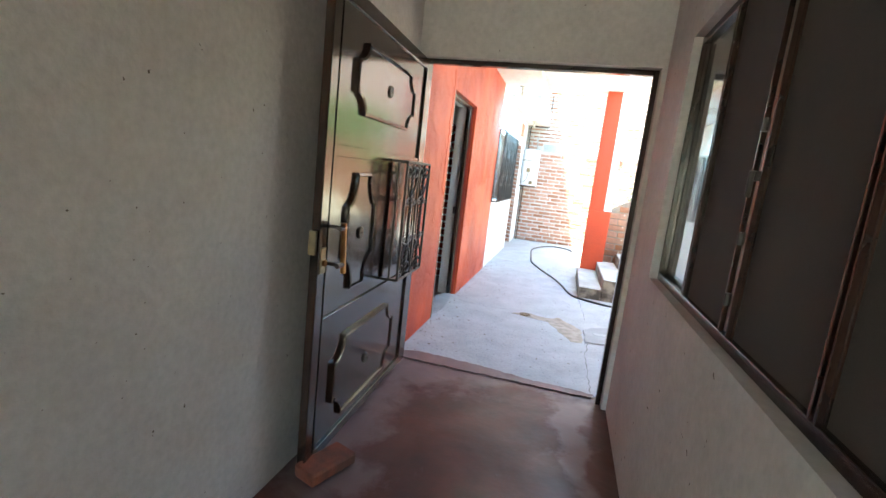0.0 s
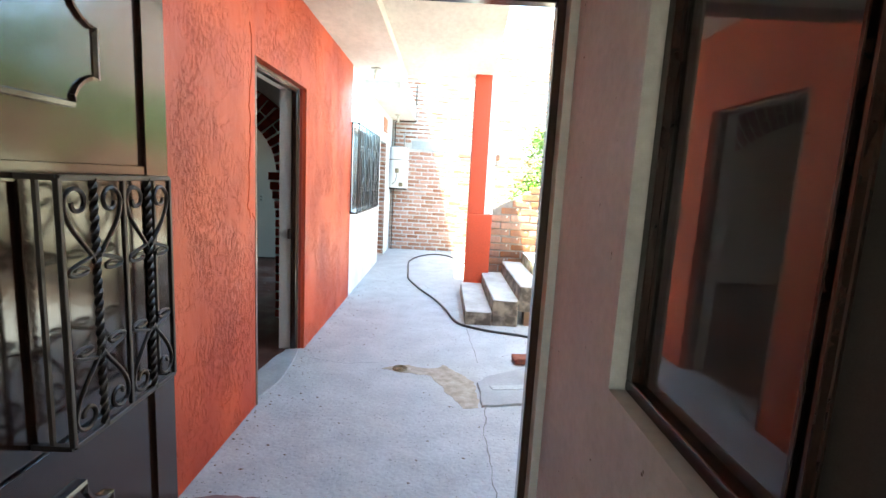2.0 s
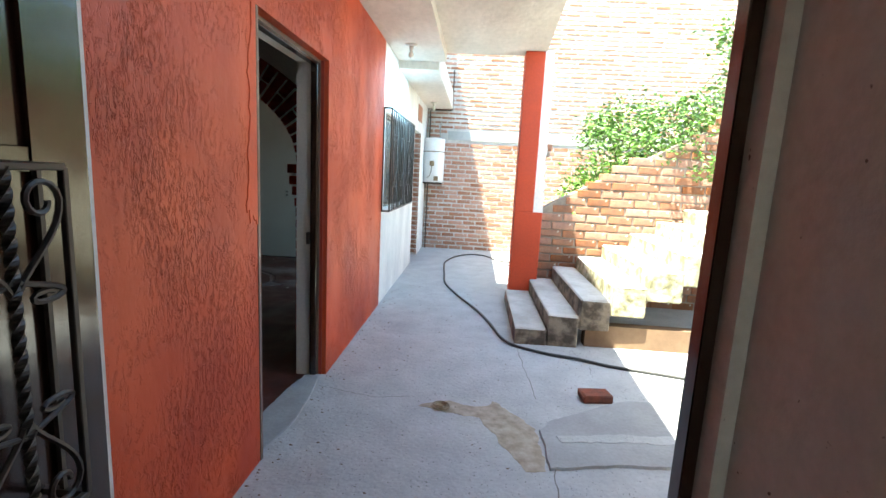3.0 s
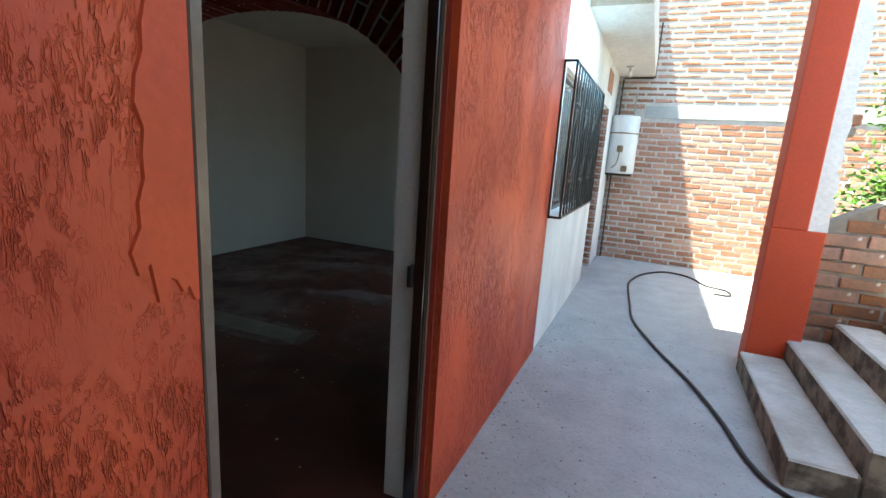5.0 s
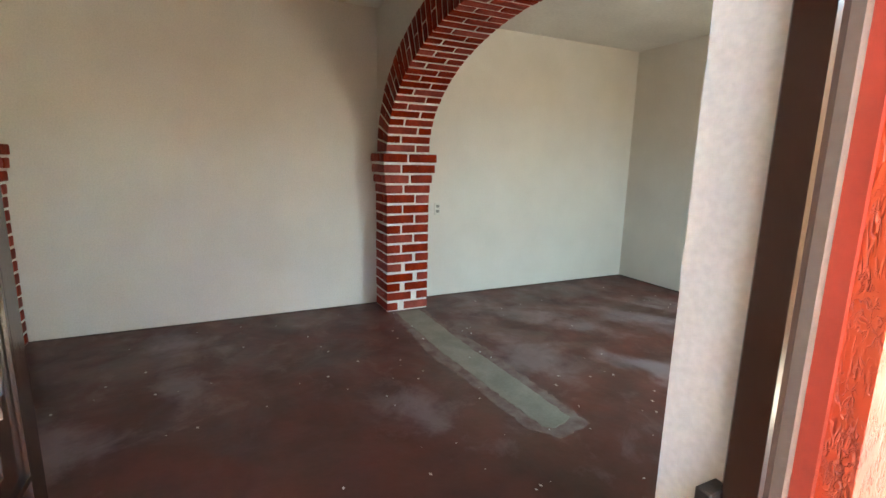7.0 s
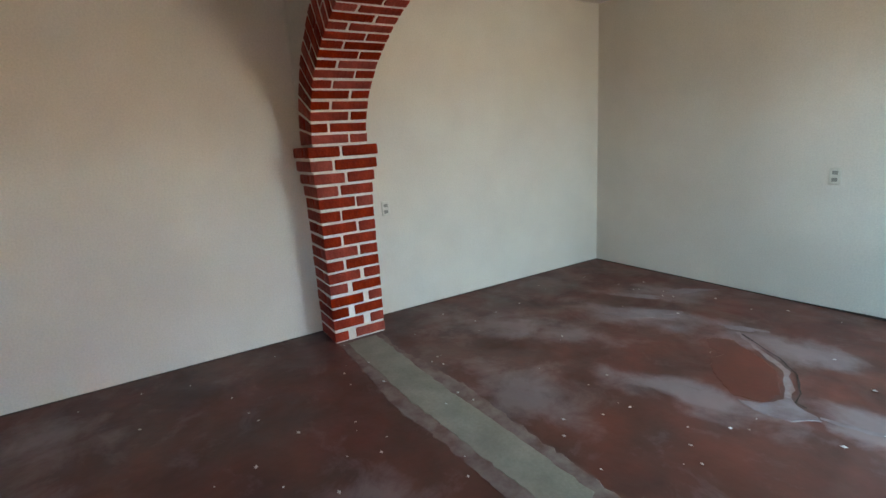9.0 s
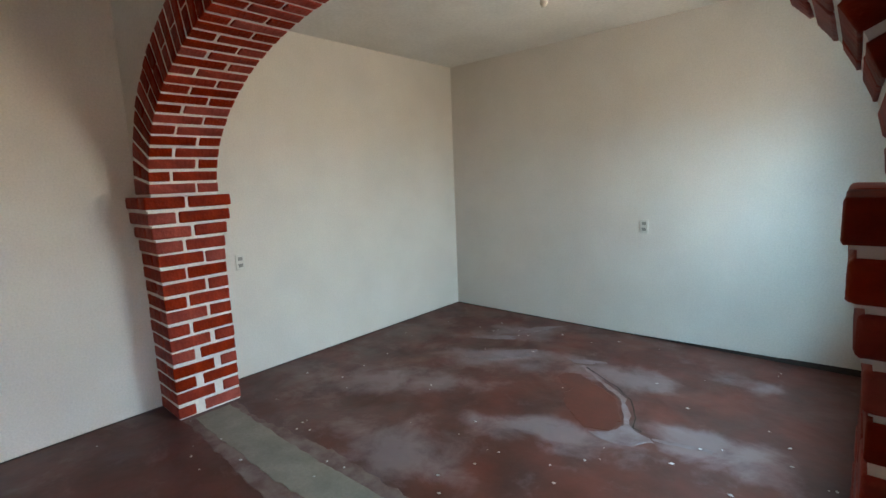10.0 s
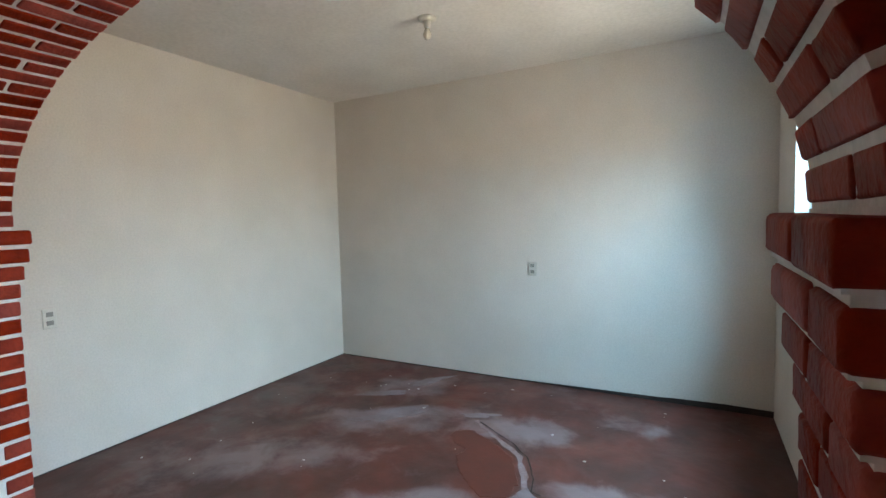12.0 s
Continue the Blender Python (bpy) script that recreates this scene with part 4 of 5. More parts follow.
# ---- room floor details ----
def ragged_patch(outline, z, thick, jitter, seed):
    """A thin flat patch with a jittered outline."""
    rnd2 = random.Random(seed)
    pts = []
    for (xa, ya), (xb, yb) in zip(outline, outline[1:] + outline[:1]):
        n = max(1, int(math.hypot(xb - xa, yb - ya) / 0.035))
        for k in range(n):
            pts.append((xa + (xb - xa) * k / n + rnd2.uniform(-jitter, jitter), ya + (yb - ya) * k / n + rnd2.uniform(-jitter, jitter)))
    cx, cy = sum(p[0] for p in pts) / len(pts), sum(p[1] for p in pts) / len(pts)
    bm2 = bmesh.new()
    lo = [bm2.verts.new((x, y, z)) for x, y in pts]
    hi = []
    for x, y in pts:
        d = math.hypot(cx - x, cy - y) + 1e-6
        hi.append(bm2.verts.new((x + (cx - x) / d * 0.006, y + (cy - y) / d * 0.006, z + thick)))
    for k in range(len(pts)):
        bm2.faces.new((lo[k], lo[(k + 1) % len(pts)], hi[(k + 1) % len(pts)], hi[k]))
    bm2.faces.new(hi)
    bmesh.ops.triangulate(bm2, faces=bm2.faces[:])
    bmesh.ops.recalc_face_normals(bm2, faces=bm2.faces[:])
    return bm2


structure("cement_patch", ragged_patch([(0.20, 6.38), (0.28, 6.45), (0.39, 6.48), (0.51, 6.44), (0.62, 6.45), (0.67, 6.53), (0.77, 6.41), (0.90, 6.23), (0.91, 5.83), (0.80, 5.82), (0.64, 6.16), (0.57, 6.30), (0.38, 6.33)], 0.006, 0.002, 0.012, 71), M_CEMENT, "bare brown cement patch round a small drain", "pavement")
structure("slab_patch", ragged_patch([(0.92, 6.20), (0.98, 6.30), (1.20, 6.45), (1.50, 6.64), (2.31, 6.74), (2.31, 5.99), (1.31, 5.92), (0.92, 5.84)], 0.004, 0.018, 0.006, 72), M_CEMENT_GREY, "raised grey cement slab edge", "pavement")
structure("slab_crust", ragged_patch([(1.00, 6.14), (1.36, 6.21), (1.91, 6.25), (1.91, 6.16), (1.36, 6.13), (1.02, 6.08)], 0.020, 0.006, 0.008, 73), M_CONCRETE, "raised pale crust on the cement slab", "pavement")
structure("floor_threshold", ragged_patch([(-0.46, 4.72), (0.2, 4.72), (0.94, 4.72), (0.94, 4.78), (0.55, 4.80), (0.10, 4.87), (-0.32, 4.89), (-0.47, 4.84)], 0.006, 0.004, 0.010, 75), M_HALLFLOOR, "ragged end of the red floor paint at the door", "floor")
structure("floor_polish", ragged_patch([(-2.66, 9.58), (-2.62, 9.68), (-2.54, 9.72), (-2.42, 9.64), (-2.33, 9.585), (-2.18, 9.49), (-2.10, 9.34), (-2.046, 9.22), (-2.055, 9.08), (-2.19, 9.03), (-2.39, 9.185), (-2.50, 9.36), (-2.47, 9.45), (-2.58, 9.50)], 0.0, 0.002, 0.012, 74), M_REDGLOSS, "smooth dark red patch in the worn floor", "floor")
structure("floor_dust", ragged_patch([(-4.25, 7.55), (-3.2, 7.50), (-2.6, 7.56), (-2.15, 7.58), (-1.98, 7.70), (-2.06, 7.93), (-3.2, 7.95), (-4.0, 7.86), (-4.25, 7.90)], 0.0, 0.0015, 0.012, 4), M_DUST, "thin cement dust smeared on the red floor", "floor")
structure("floor_strip", ragged_patch([(-4.24, 7.60), (-3.2, 7.60), (-2.57, 7.64), (-2.12, 7.67), (-2.08, 7.72), (-2.14, 7.87), (-2.6, 7.86), (-3.2, 7.84), (-4.24, 7.84)], 0.0, 0.004, 0.007, 5), M_STRIP, "raw grey cement strip let into the red floor", "floor")
for k, (x, y, rx, ry, a) in enumerate(((-3.20, 9.70, 0.30, 0.085, 0.75), (-3.50, 10.02, 0.16, 0.06, 0.5), (-3.30, 10.44, 0.20, 0.06, 0.9), (-2.60, 9.95, 0.14, 0.04, 0.3))):
    structure("floor_film", blob(x, y, 0.0, rx, ry, 40, 0.55, 20 + k, 0.0025, a), M_FLAKE, "chalky grey film on the red floor", "floor")
chips = bmesh.new()
rnd = random.Random(12)
for k in range(150):
    x, y = rnd.uniform(-4.4, -0.9), rnd.uniform(5.0, 10.6)
    r = rnd.uniform(0.003, 0.011)
    a = rnd.uniform(0, 6.28)
    vs = [chips.verts.new((x + r * math.cos(a + 1.57 * j) * (1.6 if j % 2 else 0.8), y + r * math.sin(a + 1.57 * j), 0.001 + r * 0.3)) for j in range(4)]
    top = chips.verts.new((x, y, 0.002 + r * 0.8))
    for j in range(4):
        chips.faces.new((vs[j], vs[(j + 1) % 4], top))
tagged(mesh_object("debris", chips, M_STONEBIT), "scattered pale paint chips and crumbs on the floor", "debris", kind="stuff")
chips = bmesh.new()
for k in range(260):
    x, y = rnd.uniform(-0.48, 1.6), rnd.uniform(4.8, 9.5)
    if rnd.random() < 0.5:
        x = -0.49 + abs(rnd.gauss(0, 0.12))
    r = rnd.uniform(0.002, 0.007)
    a = rnd.uniform(0, 6.28)
    vs = [chips.verts.new((x + r * math.cos(a + 1.57 * j) * (1.9 if j % 2 else 0.8), y + r * math.sin(a + 1.57 * j), 0.0065)) for j in range(4)]
    top = chips.verts.new((x, y, 0.007 + r * 0.7))
    for j in range(4):
        chips.faces.new((vs[j], vs[(j + 1) % 4], top))
tagged(mesh_object("debris", chips, M_UNDER), "scattered grit and crumbs on the concrete", "debris", kind="stuff")


# ---- small wall and floor imperfections ----
def ragged_sheet(x, y0, y1, z0, z1, thick, seed):
    """A thin coat of plaster on a wall that faces +x, ragged along its near side and its foot."""
    rnd2 = random.Random(seed)
    pts = [(y1, z1), (y1, z0)]
    n = 9
    for k in range(1, n):
        pts.append((y1 + (y0 - y1) * k / n, z0 + rnd2.uniform(-0.02, 0.05) + 0.04 * k / n))
    m2 = 30
    drift = 0.0
    for k in range(m2 + 1):
        drift = max(-0.05, min(0.05, drift + rnd2.uniform(-0.016, 0.016)))
        pts.append((y0 + drift, z0 + 0.06 + (z1 - z0 - 0.06) * k / m2))
    bm2 = bmesh.new()
    base = [bm2.verts.new((x, y, z)) for y, z in pts]
    lip = [bm2.verts.new((x + thick, y + 0.003 * (1 if y < y1 else 0), z)) for y, z in pts]
    for k in range(len(pts)):
        bm2.faces.new((base[k], base[(k + 1) % len(pts)], lip[(k + 1) % len(pts)], lip[k]))
    bm2.faces.new(lip)
    bmesh.ops.recalc_face_normals(bm2, faces=bm2.faces[:])
    bmesh.ops.triangulate(bm2, faces=bm2.faces[:])
    return bm2


M_ORANGE_SMOOTH = material("orange_smooth_plaster", (0.60, 0.076, 0.017), 0.55, (0.50, 0.056, 0.014), 3.0, bump=0.001, bump_scale=50, bump2=0.006, bump2_scale=5)
structure("trim_plaster_patch", ragged_sheet(XO, 5.625, 5.714, 1.17, 2.25, 0.004, 3), M_ORANGE_SMOOTH, "smooth orange plaster repair beside the door", "trim")


def crack(pts, width, z, seed):
    rnd2 = random.Random(seed)
    bm2 = bmesh.new()
    prev = None
    line = []
    for (xa, ya), (xb, yb) in zip(pts, pts[1:]):
        n = max(2, int(math.hypot(xb - xa, yb - ya) / 0.05))
        for k in range(n):
            line.append((xa + (xb - xa) * k / n + rnd2.uniform(-0.008, 0.008), ya + (yb - ya) * k / n + rnd2.uniform(-0.008, 0.008)))
    for k, (x, y) in enumerate(line):
        q = line[min(k + 1, len(line) - 1)]
        p = line[max(k - 1, 0)]
        d = Vector((q[0] - p[0], q[1] - p[1])).normalized()
        w = width * rnd2.uniform(0.4, 1.2)
        a, b = bm2.verts.new((x - d.y * w, y + d.x * w, z)), bm2.verts.new((x + d.y * w, y - d.x * w, z))
        if prev:
            bm2.faces.new((prev[0], prev[1], b, a))
        prev = (a, b)
    bmesh.ops.recalc_face_normals(bm2, faces=bm2.faces[:])
    return bm2


M_CRACK = material("dirty_crack_fill", (0.17, 0.16, 0.15), 0.95)
cracks = bmesh.new()
for k, (line, w) in enumerate((([(0.93, 4.80), (0.91, 5.5), (0.98, 6.1)], 0.003), ([(0.95, 6.6), (0.92, 7.1), (0.90, 7.6)], 0.003),
                               ([(-0.49, 6.55), (-0.1, 6.45), (0.2, 6.52)], 0.002), ([(-0.1, 9.0), (0.4, 9.3), (0.8, 9.25)], 0.002),
                               ([(1.35, 7.6), (1.45, 7.25), (1.4, 6.95)], 0.002))):
    piece = crack(line, w, 0.0075, 40 + k)
    tmp = bpy.data.meshes.new("crack")
    piece.to_mesh(tmp)
    piece.free()
    cracks.from_mesh(tmp)
structure("pavement_cracks", cracks, M_CRACK, "fine dirty cracks in the concrete paving", "pavement", "stuff")
# shade of the gap where the room walls' plaster stops short of the floor, painted as dark strips
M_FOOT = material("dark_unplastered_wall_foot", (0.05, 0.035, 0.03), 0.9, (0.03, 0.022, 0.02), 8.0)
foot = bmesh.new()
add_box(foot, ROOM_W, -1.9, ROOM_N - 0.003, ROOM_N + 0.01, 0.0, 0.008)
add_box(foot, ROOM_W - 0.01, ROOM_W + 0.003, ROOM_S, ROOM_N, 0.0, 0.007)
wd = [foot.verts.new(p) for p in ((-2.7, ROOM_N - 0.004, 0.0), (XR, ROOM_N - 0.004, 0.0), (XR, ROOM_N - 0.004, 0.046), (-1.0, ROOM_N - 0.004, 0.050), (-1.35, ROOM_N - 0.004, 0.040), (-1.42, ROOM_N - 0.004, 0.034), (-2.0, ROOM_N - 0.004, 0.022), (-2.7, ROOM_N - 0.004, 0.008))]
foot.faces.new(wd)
structure("baseboard_gap", foot, M_FOOT, "dark strip painted for the shaded gap at the foot of the room walls", "baseboard")
M_RIM = material("pale_lifted_paint_rim", (0.22, 0.165, 0.165), 0.35, (0.16, 0.08, 0.07), 14.0, bump=0.002)
M_LIFT = material("grey_lilac_floor_film", (0.19, 0.14, 0.145), 0.5, (0.12, 0.07, 0.07), 9.0, bump=0.001)
structure("floor_rim", crack([(-2.58, 9.86), (-2.42, 9.72), (-2.25, 9.60), (-2.13, 9.50), (-2.03, 9.30), (-1.99, 9.14), (-1.90, 9.10), (-1.78, 9.12)], 0.019, 0.0030, 60), M_RIM, "pale lifted edge curled round the smooth red patch", "floor")
structure("floor_rim", ragged_patch([(-2.07, 9.05), (-1.99, 9.22), (-1.93, 9.16), (-1.82, 9.10), (-1.90, 8.98), (-2.02, 8.96), (-2.16, 8.99)], 0.0, 0.0035, 0.010, 81), M_LIFT, "grey film beside the smooth red patch", "floor")
structure("floor_rim", crack([(-2.54, 9.84), (-2.38, 9.74), (-2.20, 9.62), (-2.08, 9.50), (-1.985, 9.30), (-1.95, 9.18), (-1.84, 9.15)], 0.006, 0.0060, 61), M_FOOT, "dark broken line in the grey floor film", "floor")
structure("floor_rim", crack([(-1.84, 9.13), (-1.71, 9.15), (-1.60, 9.18), (-1.50, 9.20)], 0.022, 0.0025, 62), M_LIFT, "faint grey trail on the red floor", "floor")

# ---- brick arches of the room ----
BRICK_MESHES = {}


def brick_mesh(lx, ly, lz, mat, bevel=0.008, taper=0.0):
    key = (round(lx, 3), round(ly, 3), round(lz, 3), round(taper, 2), mat.name)
    if key not in BRICK_MESHES:
        me = bpy.data.meshes.new("brick")
        bm = box(-lx / 2, lx / 2, -ly / 2, ly / 2, -lz / 2, lz / 2)
        bmesh.ops.bevel(bm, geom=bm.edges[:], offset=bevel, segments=3 if mat is M_PAINTBRICK else 1, profile=0.6, affect="EDGES")
        r2 = random.Random(hash(key[:3]) % 1000)
        for v in bm.verts:
            v.co.z *= 1 + taper * v.co.x
            v.co += Vector([r2.uniform(-0.0015, 0.0015) for _ in range(3)])
        bm.to_mesh(me)
        bm.free()
        me.materials.append(mat)
        for p in me.polygons:
            p.use_smooth = mat is M_PAINTBRICK
        BRICK_MESHES[key] = me
    return BRICK_MESHES[key]


def put_brick(parent, m, lx, ly, lz, mat, bevel=0.008, taper=0.0):
    ob = new("brick", brick_mesh(lx, ly, lz, mat, bevel, taper))
    ob.parent = parent
    ob.matrix_basis = m
    return ob


ARCH_C, ARCH_A, ARCH_B, SPRING = -2.655, 1.625, 0.86, 1.46
DEPTH = 0.41


def ell(a, extra=0.0):
    """A point of the arch's inner curve at angle a, moved outwards by extra, and its outward normal."""
    p = Vector((ARCH_A * math.cos(a), ARCH_B * math.sin(a)))
    n = Vector((math.cos(a) / ARCH_A, math.sin(a) / ARCH_B)).normalized()
    return p + n * extra, n


def brick_arch(y0, label):
    t = thing("brick_arch", label, "arch", (ARCH_C, y0, 0.0))
    left0, left1 = ROOM_W - ARCH_C, -ARCH_A
    right0, right1 = ARCH_A - 0.004, XR - ARCH_C
    ring = 0.27
    # mortar core of the piers and the ring
    part("pier_core", box(left0 + 0.002, left1 - 0.007, 0.007, DEPTH - 0.007, 0, SPRING), M_WHITEJOINT, t)
    part("pier_core", box(right0 + 0.007, right1 - 0.002, 0.007, DEPTH - 0.007, 0, SPRING), M_WHITEJOINT, t)
    # mortar of the four stepped courses that carry the arch
    for c, out in ((12, 0.010), (13, 0.026), (14, 0.042), (15, 0.052)):
        za, zb = SPRING / 16 * c + 0.002, SPRING / 16 * (c + 1) - (0.012 if c == 15 else -0.006)
        e = out - 0.010
        part("pier_core", box(left0 + 0.002, left1 + e, -e, DEPTH + e, za, zb), M_WHITEJOINT, t)
        part("pier_core", box(right0 - e, right1 - 0.002, -e, DEPTH + e, za, zb), M_WHITEJOINT, t)
    bm = bmesh.new()
    n = 60
    rows = []
    for i in range(n + 1):
        a = math.pi * i / n
        (pi, _), (po, _) = ell(a, 0.007), ell(a, ring - 0.007)
        po.x = max(left0 + 0.002, min(right1 - 0.002, po.x))
        rows.append([bm.verts.new((p.x, y, SPRING + p.y)) for p in (pi, po) for y in (0.007, DEPTH - 0.007)])
    for r, s in zip(rows, rows[1:]):
        bm.faces.new((r[0], r[1], s[1], s[0]))
        bm.faces.new((r[2], s[2], s[3], r[3]))
        bm.faces.new((r[0], s[0], s[2], r[2]))
        bm.faces.new((r[1], r[3], s[3], s[1]))
    bmesh.ops.recalc_face_normals(bm, faces=bm.faces[:])
    part("ring_core", bm, M_WHITEJOINT, t)
    rnd = random.Random(31)
    # piers
    pitch = SPRING / 16
    h = pitch - 0.0185
    for xa, xb, inner in ((left0, left1, 1), (right0, right1, -1)):
        wd = xb - xa
        for c in range(16):
            z = pitch * (c + 0.5)
            out = (0.010, 0.026, 0.042, 0.052)[c - 12] if c >= 12 else 0.0
            ya, yb = -out, DEPTH + out
            x_in = xb + out if inner > 0 else xa - out
            x_out = xa + 0.003 if inner > 0 else xb - 0.003
            lo, hi = min(x_in, x_out), max(x_in, x_out)
            cut = 0.27 if c % 2 else 0.15
            cut += rnd.uniform(-0.012, 0.012)
            j = 0.0075 if c > 8 or inner < 0 else 0.0075 + 0.0028 * (8 - c)
            if out:
                cut = 0.24 if c % 2 else 0.17
            for k, (p, q) in enumerate(((ya, ya + cut - j), (ya + cut + j, yb))):
                # the narrow face is divided too, in every other course
                if (c + k) % 2 and hi - lo > 0.28:
                    cx = (lo + 0.245) if inner < 0 else (hi - (0.245 if k else 0.12))
                    spans = ((lo, cx - 0.0075), (cx + 0.0075, hi))
                else:
                    spans = ((lo, hi),)
                for (u, v) in spans:
                    put_brick(t, pose((u + v) / 2, (p + q) / 2, z + rnd.uniform(-0.003, 0.003), rnd.uniform(-0.7, 0.7), rnd.uniform(-0.8, 0.8), rnd.uniform(-0.5, 0.5)),
                              round(v - u, 3), round(q - p, 2), round(h, 3), M_PAINTBRICK, 0.014 if out else 0.008)
    # voussoirs at even steps of the curve
    samples = [(math.pi * i / 900) for i in range(901)]
    lengths = [0.0]
    for a, b in zip(samples, samples[1:]):
        lengths.append(lengths[-1] + (ell(b)[0] - ell(a)[0]).length)
    total = lengths[-1]
    count = 52
    for c in range(count):
        s = total * (c + 0.5) / count
        i = min(range(len(lengths)), key=lambda q: abs(lengths[q] - s))
        p, nrm = ell(samples[i])
        ang = math.degrees(math.atan2(nrm.y, nrm.x))
        cut = (0.27 if c % 2 else 0.14) + rnd.uniform(-0.01, 0.01)
        bend = ARCH_A * ARCH_B / ((ARCH_A * math.sin(samples[i])) ** 2 + (ARCH_B * math.cos(samples[i])) ** 2) ** 1.5
        for k, (ya, yb) in enumerate(((0.0, cut - 0.0075), (cut + 0.0075, DEPTH))):
            spans = ((0.0, ring),) if (c + k) % 2 else ((0.0, 0.129), (0.141, ring))
            for (ra, rb) in spans:
                rm = (ra + rb) / 2
                q = p + nrm * rm
                lim = rb - ra
                over = max(left0 + 0.01 - (p.x + nrm.x * rb), (p.x + nrm.x * rb) - (right1 - 0.01), 0.0)
                if over > lim - 0.03:
                    continue
                if over:
                    lim = round((lim - over) * 50) / 50
                    q = p + nrm * (ra + lim / 2)
                mid = ra + lim / 2
                thick = total / count * (1 + bend * mid) - 0.0185
                slope = total / count * bend / thick
                put_brick(t, Matrix.Translation((q.x, (ya + yb) / 2, SPRING + q.y)) @ Matrix.Rotation(radians(-ang + rnd.uniform(-1, 1)), 4, "Y"),
                          round(lim, 3), round(yb - ya, 2), round(thick, 3), M_PAINTBRICK, 0.008, round(slope, 1))
    return t


def arch_wall(name, y0):
    """The plastered wall above the arch's ring, up to the ceiling."""
    bm = bmesh.new()
    n = 60
    ya, yb = y0 + 0.02, y0 + DEPTH - 0.02
    x0, x1 = ROOM_W + 0.001, XR - 0.001
    cols = []
    top = ROOF - 0.001
    for i in range(n + 1):
        x = x0 + (x1 - x0) * i / n
        best = SPRING
        for k in range(181):
            q, _ = ell(math.pi * k / 180, 0.26)
            if abs(ARCH_C + q.x - x) < 0.045:
                best = max(best, SPRING + q.y)
        best = min(best, top - 0.02)
        cols.append([bm.verts.new((x, y, z)) for y in (ya, yb) for z in (best, top)])
    for a, b in zip(cols, cols[1:]):
        bm.faces.new((a[0], b[0], b[1], a[1]))
        bm.faces.new((a[2], a[3], b[3], b[2]))
        bm.faces.new((a[0], a[2], b[2], b[0]))
        bm.faces.new((a[1], b[1], b[3], a[3]))
    bmesh.ops.recalc_face_normals(bm, faces=bm.faces[:])
    structure(name, bm, M_WALL, "cream plaster above the brick arch")


arch_one = brick_arch(7.53, "red painted brick arch on stepped piers with white joints")
tagged(arch_one, group="brick arches of the room")
copy_thing(arch_one, Matrix.Translation((ARCH_C, 4.43, 0.0)))
arch_wall("wall_arch", 7.53)
arch_wall("wall_arch_second", 4.43)


# ---- tree behind the stair wall ----
def shrub():
    t = thing("citrus_tree", "leafy green tree leaning over the stair wall", "tree", (4.05, 10.35, 0.0))
    rnd = random.Random(77)
    tips = []
    bm = bmesh.new()

    def limb(a, b, r0, r1, depth):
        a, b = Vector(a), Vector(b)
        mid = (a + b) / 2 + Vector([rnd.uniform(-0.08, 0.08) for _ in range(3)])
        pts = [a, mid, b]
        rs = (r0, (r0 + r1) / 2, r1)
        rings = []
        d = (b - a).normalized()
        up = d.orthogonal().normalized()
        sd = d.cross(up)
        for p, r in zip(pts, rs):
            rings.append([bm.verts.new(p + (up * math.cos(k * math.pi / 3) + sd * math.sin(k * math.pi / 3)) * r) for k in range(6)])
        for x, y in zip(rings, rings[1:]):
            for k in range(6):
                bm.faces.new((x[k], x[(k + 1) % 6], y[(k + 1) % 6], y[k]))
        if depth == 0:
            tips.append(b)
            return
        for _ in range(4):
            dirn = (d * 0.5 + Vector((rnd.uniform(-1, 1), rnd.uniform(-0.9, 0.9), rnd.uniform(-0.35, 0.8)))).normalized()
            limb(b, b + dirn * (0.75 if depth > 1 else 0.42), r1, r1 * 0.5, depth - 1)

    limb((0, 0, 0), (0.05, 0.05, 1.1), 0.09, 0.06, 0)
    tips.clear()
    for tgt in ((-1.15, -0.4, 1.30), (-0.8, 0.3, 1.9), (-0.2, -0.3, 2.25), (0.5, 0.1, 2.4), (1.1, -0.3, 2.0), (0.2, -0.5, 1.6), (-0.6, -0.7, 1.55), (1.6, 0.3, 1.9), (-0.95, -0.2, 1.45)):
        limb((0.05, 0.05, 1.1), tgt, 0.05, 0.025, 2)
    part("trunk", bm, M_TWIG, t)
    lf = bmesh.new()
    for tip in tips:
        for _ in range(95):
            c = tip + Vector([rnd.gauss(0, 0.13), rnd.gauss(0, 0.13), rnd.gauss(0, 0.11)])
            d = Vector([rnd.uniform(-1, 1), rnd.uniform(-1, 1), rnd.uniform(-0.6, 0.5)]).normalized()
            s = d.orthogonal().normalized()
            s = (Matrix.Rotation(rnd.uniform(0, 6.28), 3, d) @ s)
            ln, wd = rnd.uniform(0.045, 0.085), rnd.uniform(0.014, 0.025)
            nrm = d.cross(s)
            a = lf.verts.new(c)
            l1 = lf.verts.new(c + d * ln * 0.45 + s * wd + nrm * 0.006)
            r1 = lf.verts.new(c + d * ln * 0.45 - s * wd + nrm * 0.006)
            m1 = lf.verts.new(c + d * ln * 0.5 - nrm * 0.003)
            e = lf.verts.new(c + d * ln)
            lf.faces.new((a, l1, m1))
            lf.faces.new((a, m1, r1))
            lf.faces.new((l1, e, m1))
            lf.faces.new((m1, e, r1))
    tagged(part("crown", lf, M_LEAF, t), kind="stuff")
    return t


shrub()


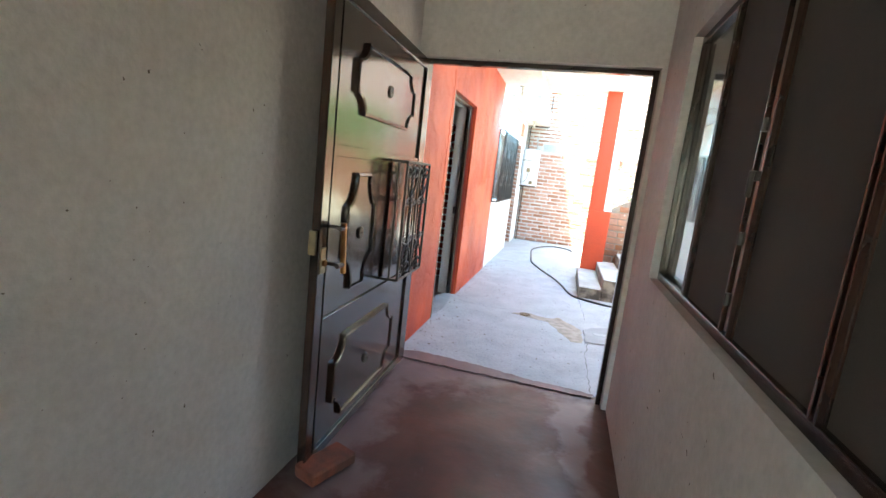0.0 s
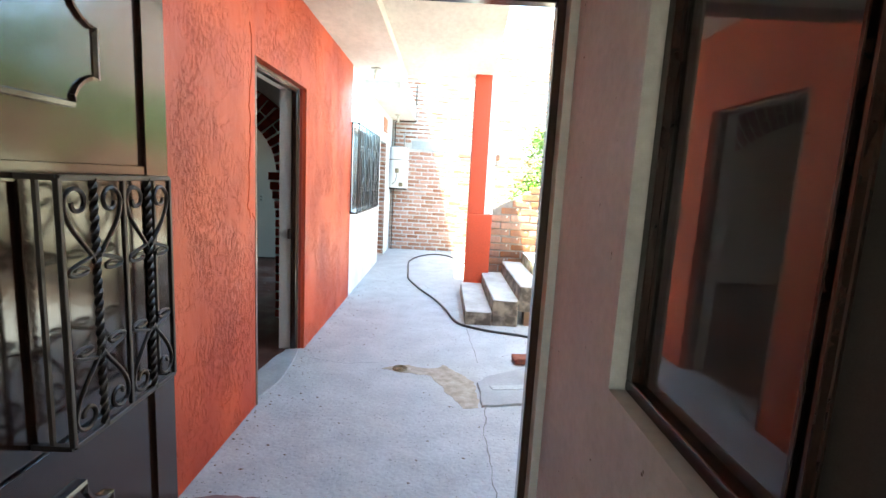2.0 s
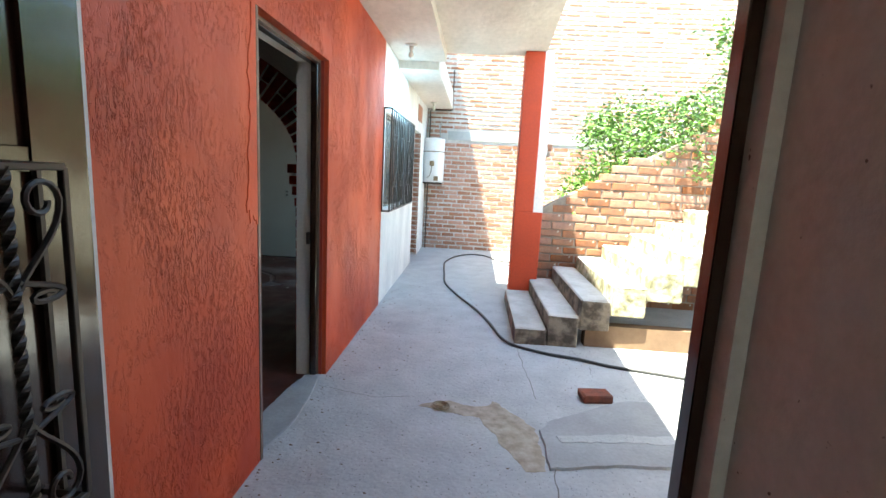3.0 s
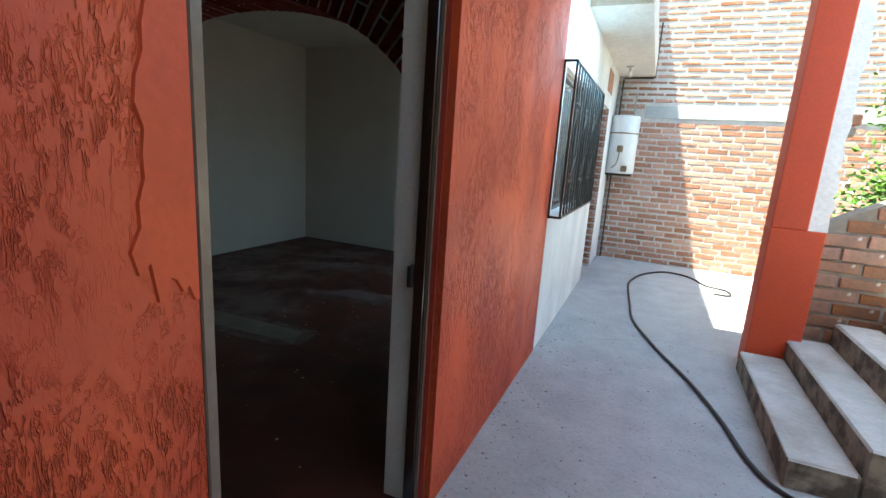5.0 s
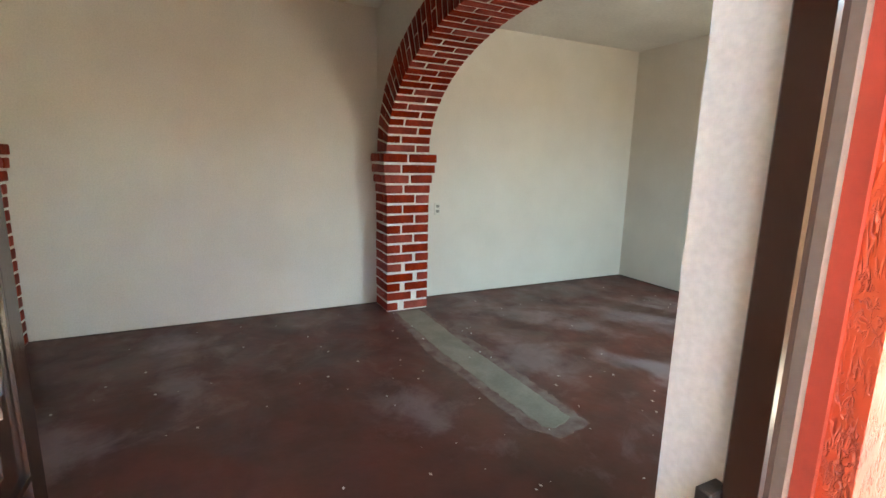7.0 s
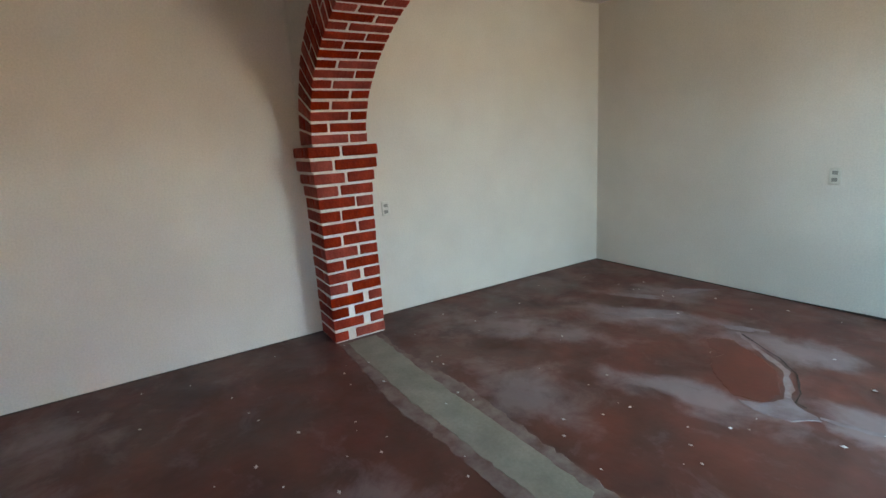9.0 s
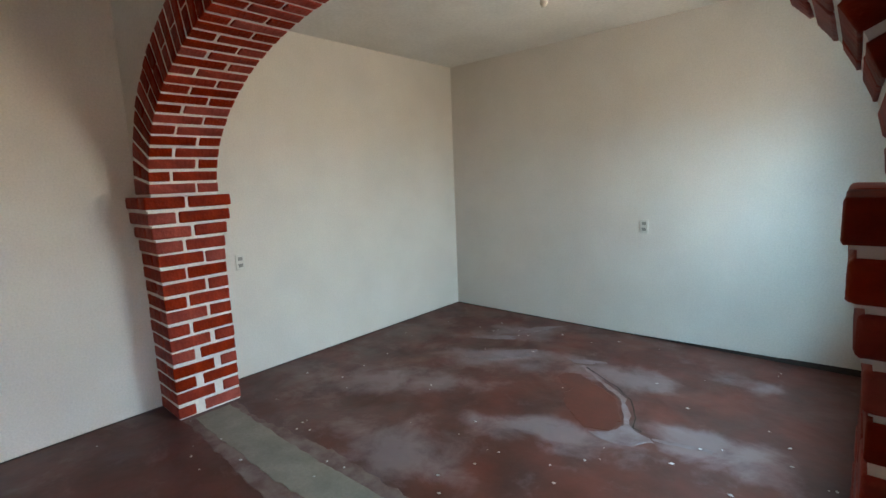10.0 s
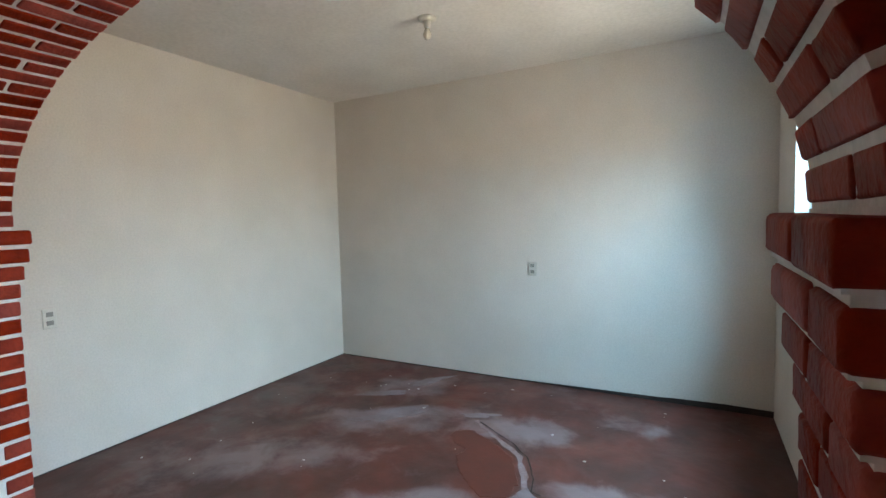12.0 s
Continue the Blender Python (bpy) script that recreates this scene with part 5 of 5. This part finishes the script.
# ---- brick walls, piece by piece ----
def brick_wall_courses(parent_name, origin, length, height_at, pitch_u, pitch_z, depth, mat, label, near, skip=None, ragged=0.012, seed=5, joint=(0.020, 0.032), upper=None):
    """Courses laid along x on the face y = origin.y, facing -y. near(u, z) tells which bricks are parts of their own."""
    rnd = random.Random(seed)
    wallob = bpy.data.objects[parent_name]
    far = bmesh.new()
    z, row, made = 0.0, 0, 0
    ox, oy, oz = origin
    while z < 6:
        u = -(pitch_u / 2 if row % 2 else 0) + rnd.uniform(-0.02, 0.02)
        alive = False
        while u < length:
            ln = pitch_u * rnd.uniform(0.9, 1.05)
            a, b = max(u, 0.0), min(u + ln - 0.018, length)
            if b - a > 0.05 and z + pitch_z <= height_at((a + b) / 2) and not (skip and skip((a + b) / 2, z + pitch_z / 2)):
                alive = True
                proud = rnd.uniform(0.004, ragged)
                cz = oz + z + pitch_z / 2 + rnd.uniform(-0.003, 0.003)
                hh = pitch_z - rnd.uniform(*(upper if upper and z > 2.2 else joint))
                cx = ox + (a + b) / 2
                if made < 300 and near(cx, cz):
                    lx = round((b - a) / 0.02) * 0.02
                    ob = new("brick", brick_mesh(lx, depth, round(hh, 2), mat, 0.006))
                    ob.parent = wallob
                    ob.matrix_basis = pose(cx, oy - proud + depth / 2, cz, rnd.uniform(-1, 1), rnd.uniform(-0.8, 0.8), rnd.uniform(-0.5, 0.5))
                    made += 1
                else:
                    far_box(far, cx, oy - proud + depth / 2, cz, b - a, depth, hh)
            u += ln
        z += pitch_z
        row += 1
        if not alive and z > 1.0:
            break
    if far.verts:
        me = mesh_object("brick_courses", far, mat)
        me.parent = wallob
        tagged(me, kind="stuff")


def far_box(bm, cx, cy, cz, lx, ly, lz):
    c = 0.006
    x0, x1, y0, y1, z0, z1 = cx - lx / 2, cx + lx / 2, cy - ly / 2, cy + ly / 2, cz - lz / 2, cz + lz / 2
    back = [bm.verts.new(p) for p in ((x0, y1, z0), (x1, y1, z0), (x1, y1, z1), (x0, y1, z1))]
    mid = [bm.verts.new(p) for p in ((x0, y0 + c, z0), (x1, y0 + c, z0), (x1, y0 + c, z1), (x0, y0 + c, z1))]
    face = [bm.verts.new(p) for p in ((x0 + c, y0, z0 + c), (x1 - c, y0, z0 + c), (x1 - c, y0, z1 - c), (x0 + c, y0, z1 - c))]
    for r, s in ((back, mid), (mid, face)):
        for k in range(4):
            bm.faces.new((r[k], r[(k + 1) % 4], s[(k + 1) % 4], s[k]))
    bm.faces.new(face)


def stair_wall_top(x):
    return 1.10 if x < 1.33 else 1.02 + 0.54 * (x - 1.05)


sw = bmesh.new()
prof = [(1.24, 0.0), (1.24, 1.09)] + [(x / 10, stair_wall_top(x / 10) - 0.02) for x in range(14, 60)] + [(5.9, 0.0)]
fr_, bk_ = [sw.verts.new((x, 9.16, z)) for x, z in prof], [sw.verts.new((x, 9.31, z)) for x, z in prof]
sw.faces.new(fr_)
sw.faces.new(bk_[::-1])
for k in range(len(prof)):
    sw.faces.new((fr_[k], bk_[k], bk_[(k + 1) % len(prof)], fr_[(k + 1) % len(prof)]))
bmesh.ops.recalc_face_normals(sw, faces=sw.faces[:])
structure("wall_stair", sw, M_OLDMORTAR, "weathered brick wall rising beside the stair")
brick_wall_courses("wall_stair", (1.245, 9.155, 0.0), 4.5, lambda u: stair_wall_top(1.245 + u) + 0.03, 0.27, 0.096, 0.14, M_OLDBRICK, "", lambda x, z: x < 3.6, ragged=0.016, joint=(0.012, 0.022))
brick_wall_courses("wall_back_core", (-0.5, 12.598, 0.0), 5.7, lambda u: 4.68, 0.262, 0.0805, 0.06, M_BRICK, "", lambda x, z: x < 1.25 and z < 3.1,
                   skip=lambda u, z: 2.05 < z < 2.23 and u > 0.38, ragged=0.010, seed=8, joint=(0.018, 0.028), upper=(0.034, 0.052))

# raw brick edge of the far doorway and the gap above it
jb = bmesh.new()
add_box(jb, XI + 0.004, XO - 0.003, 11.72, 11.752, 0.0, 2.08)
structure("trim_far_jamb", jb, M_MORTAR, "raw mortar jamb of the far doorway", "trim")
for k in range(25):
    z = 0.04 + 0.082 * k
    put_brick(bpy.data.objects["trim_far_jamb"], pose((XI + XO) / 2, 11.722, z + 0.03, 0, 0, 0), 0.155, 0.02, 0.058, M_BRICK, 0.004)
structure("trim_gap", box(XO - 0.012, XO + 0.004, 11.25, 11.75, 2.25, 2.50), M_BRICK, "raw brick patch above the far doorway", "trim")
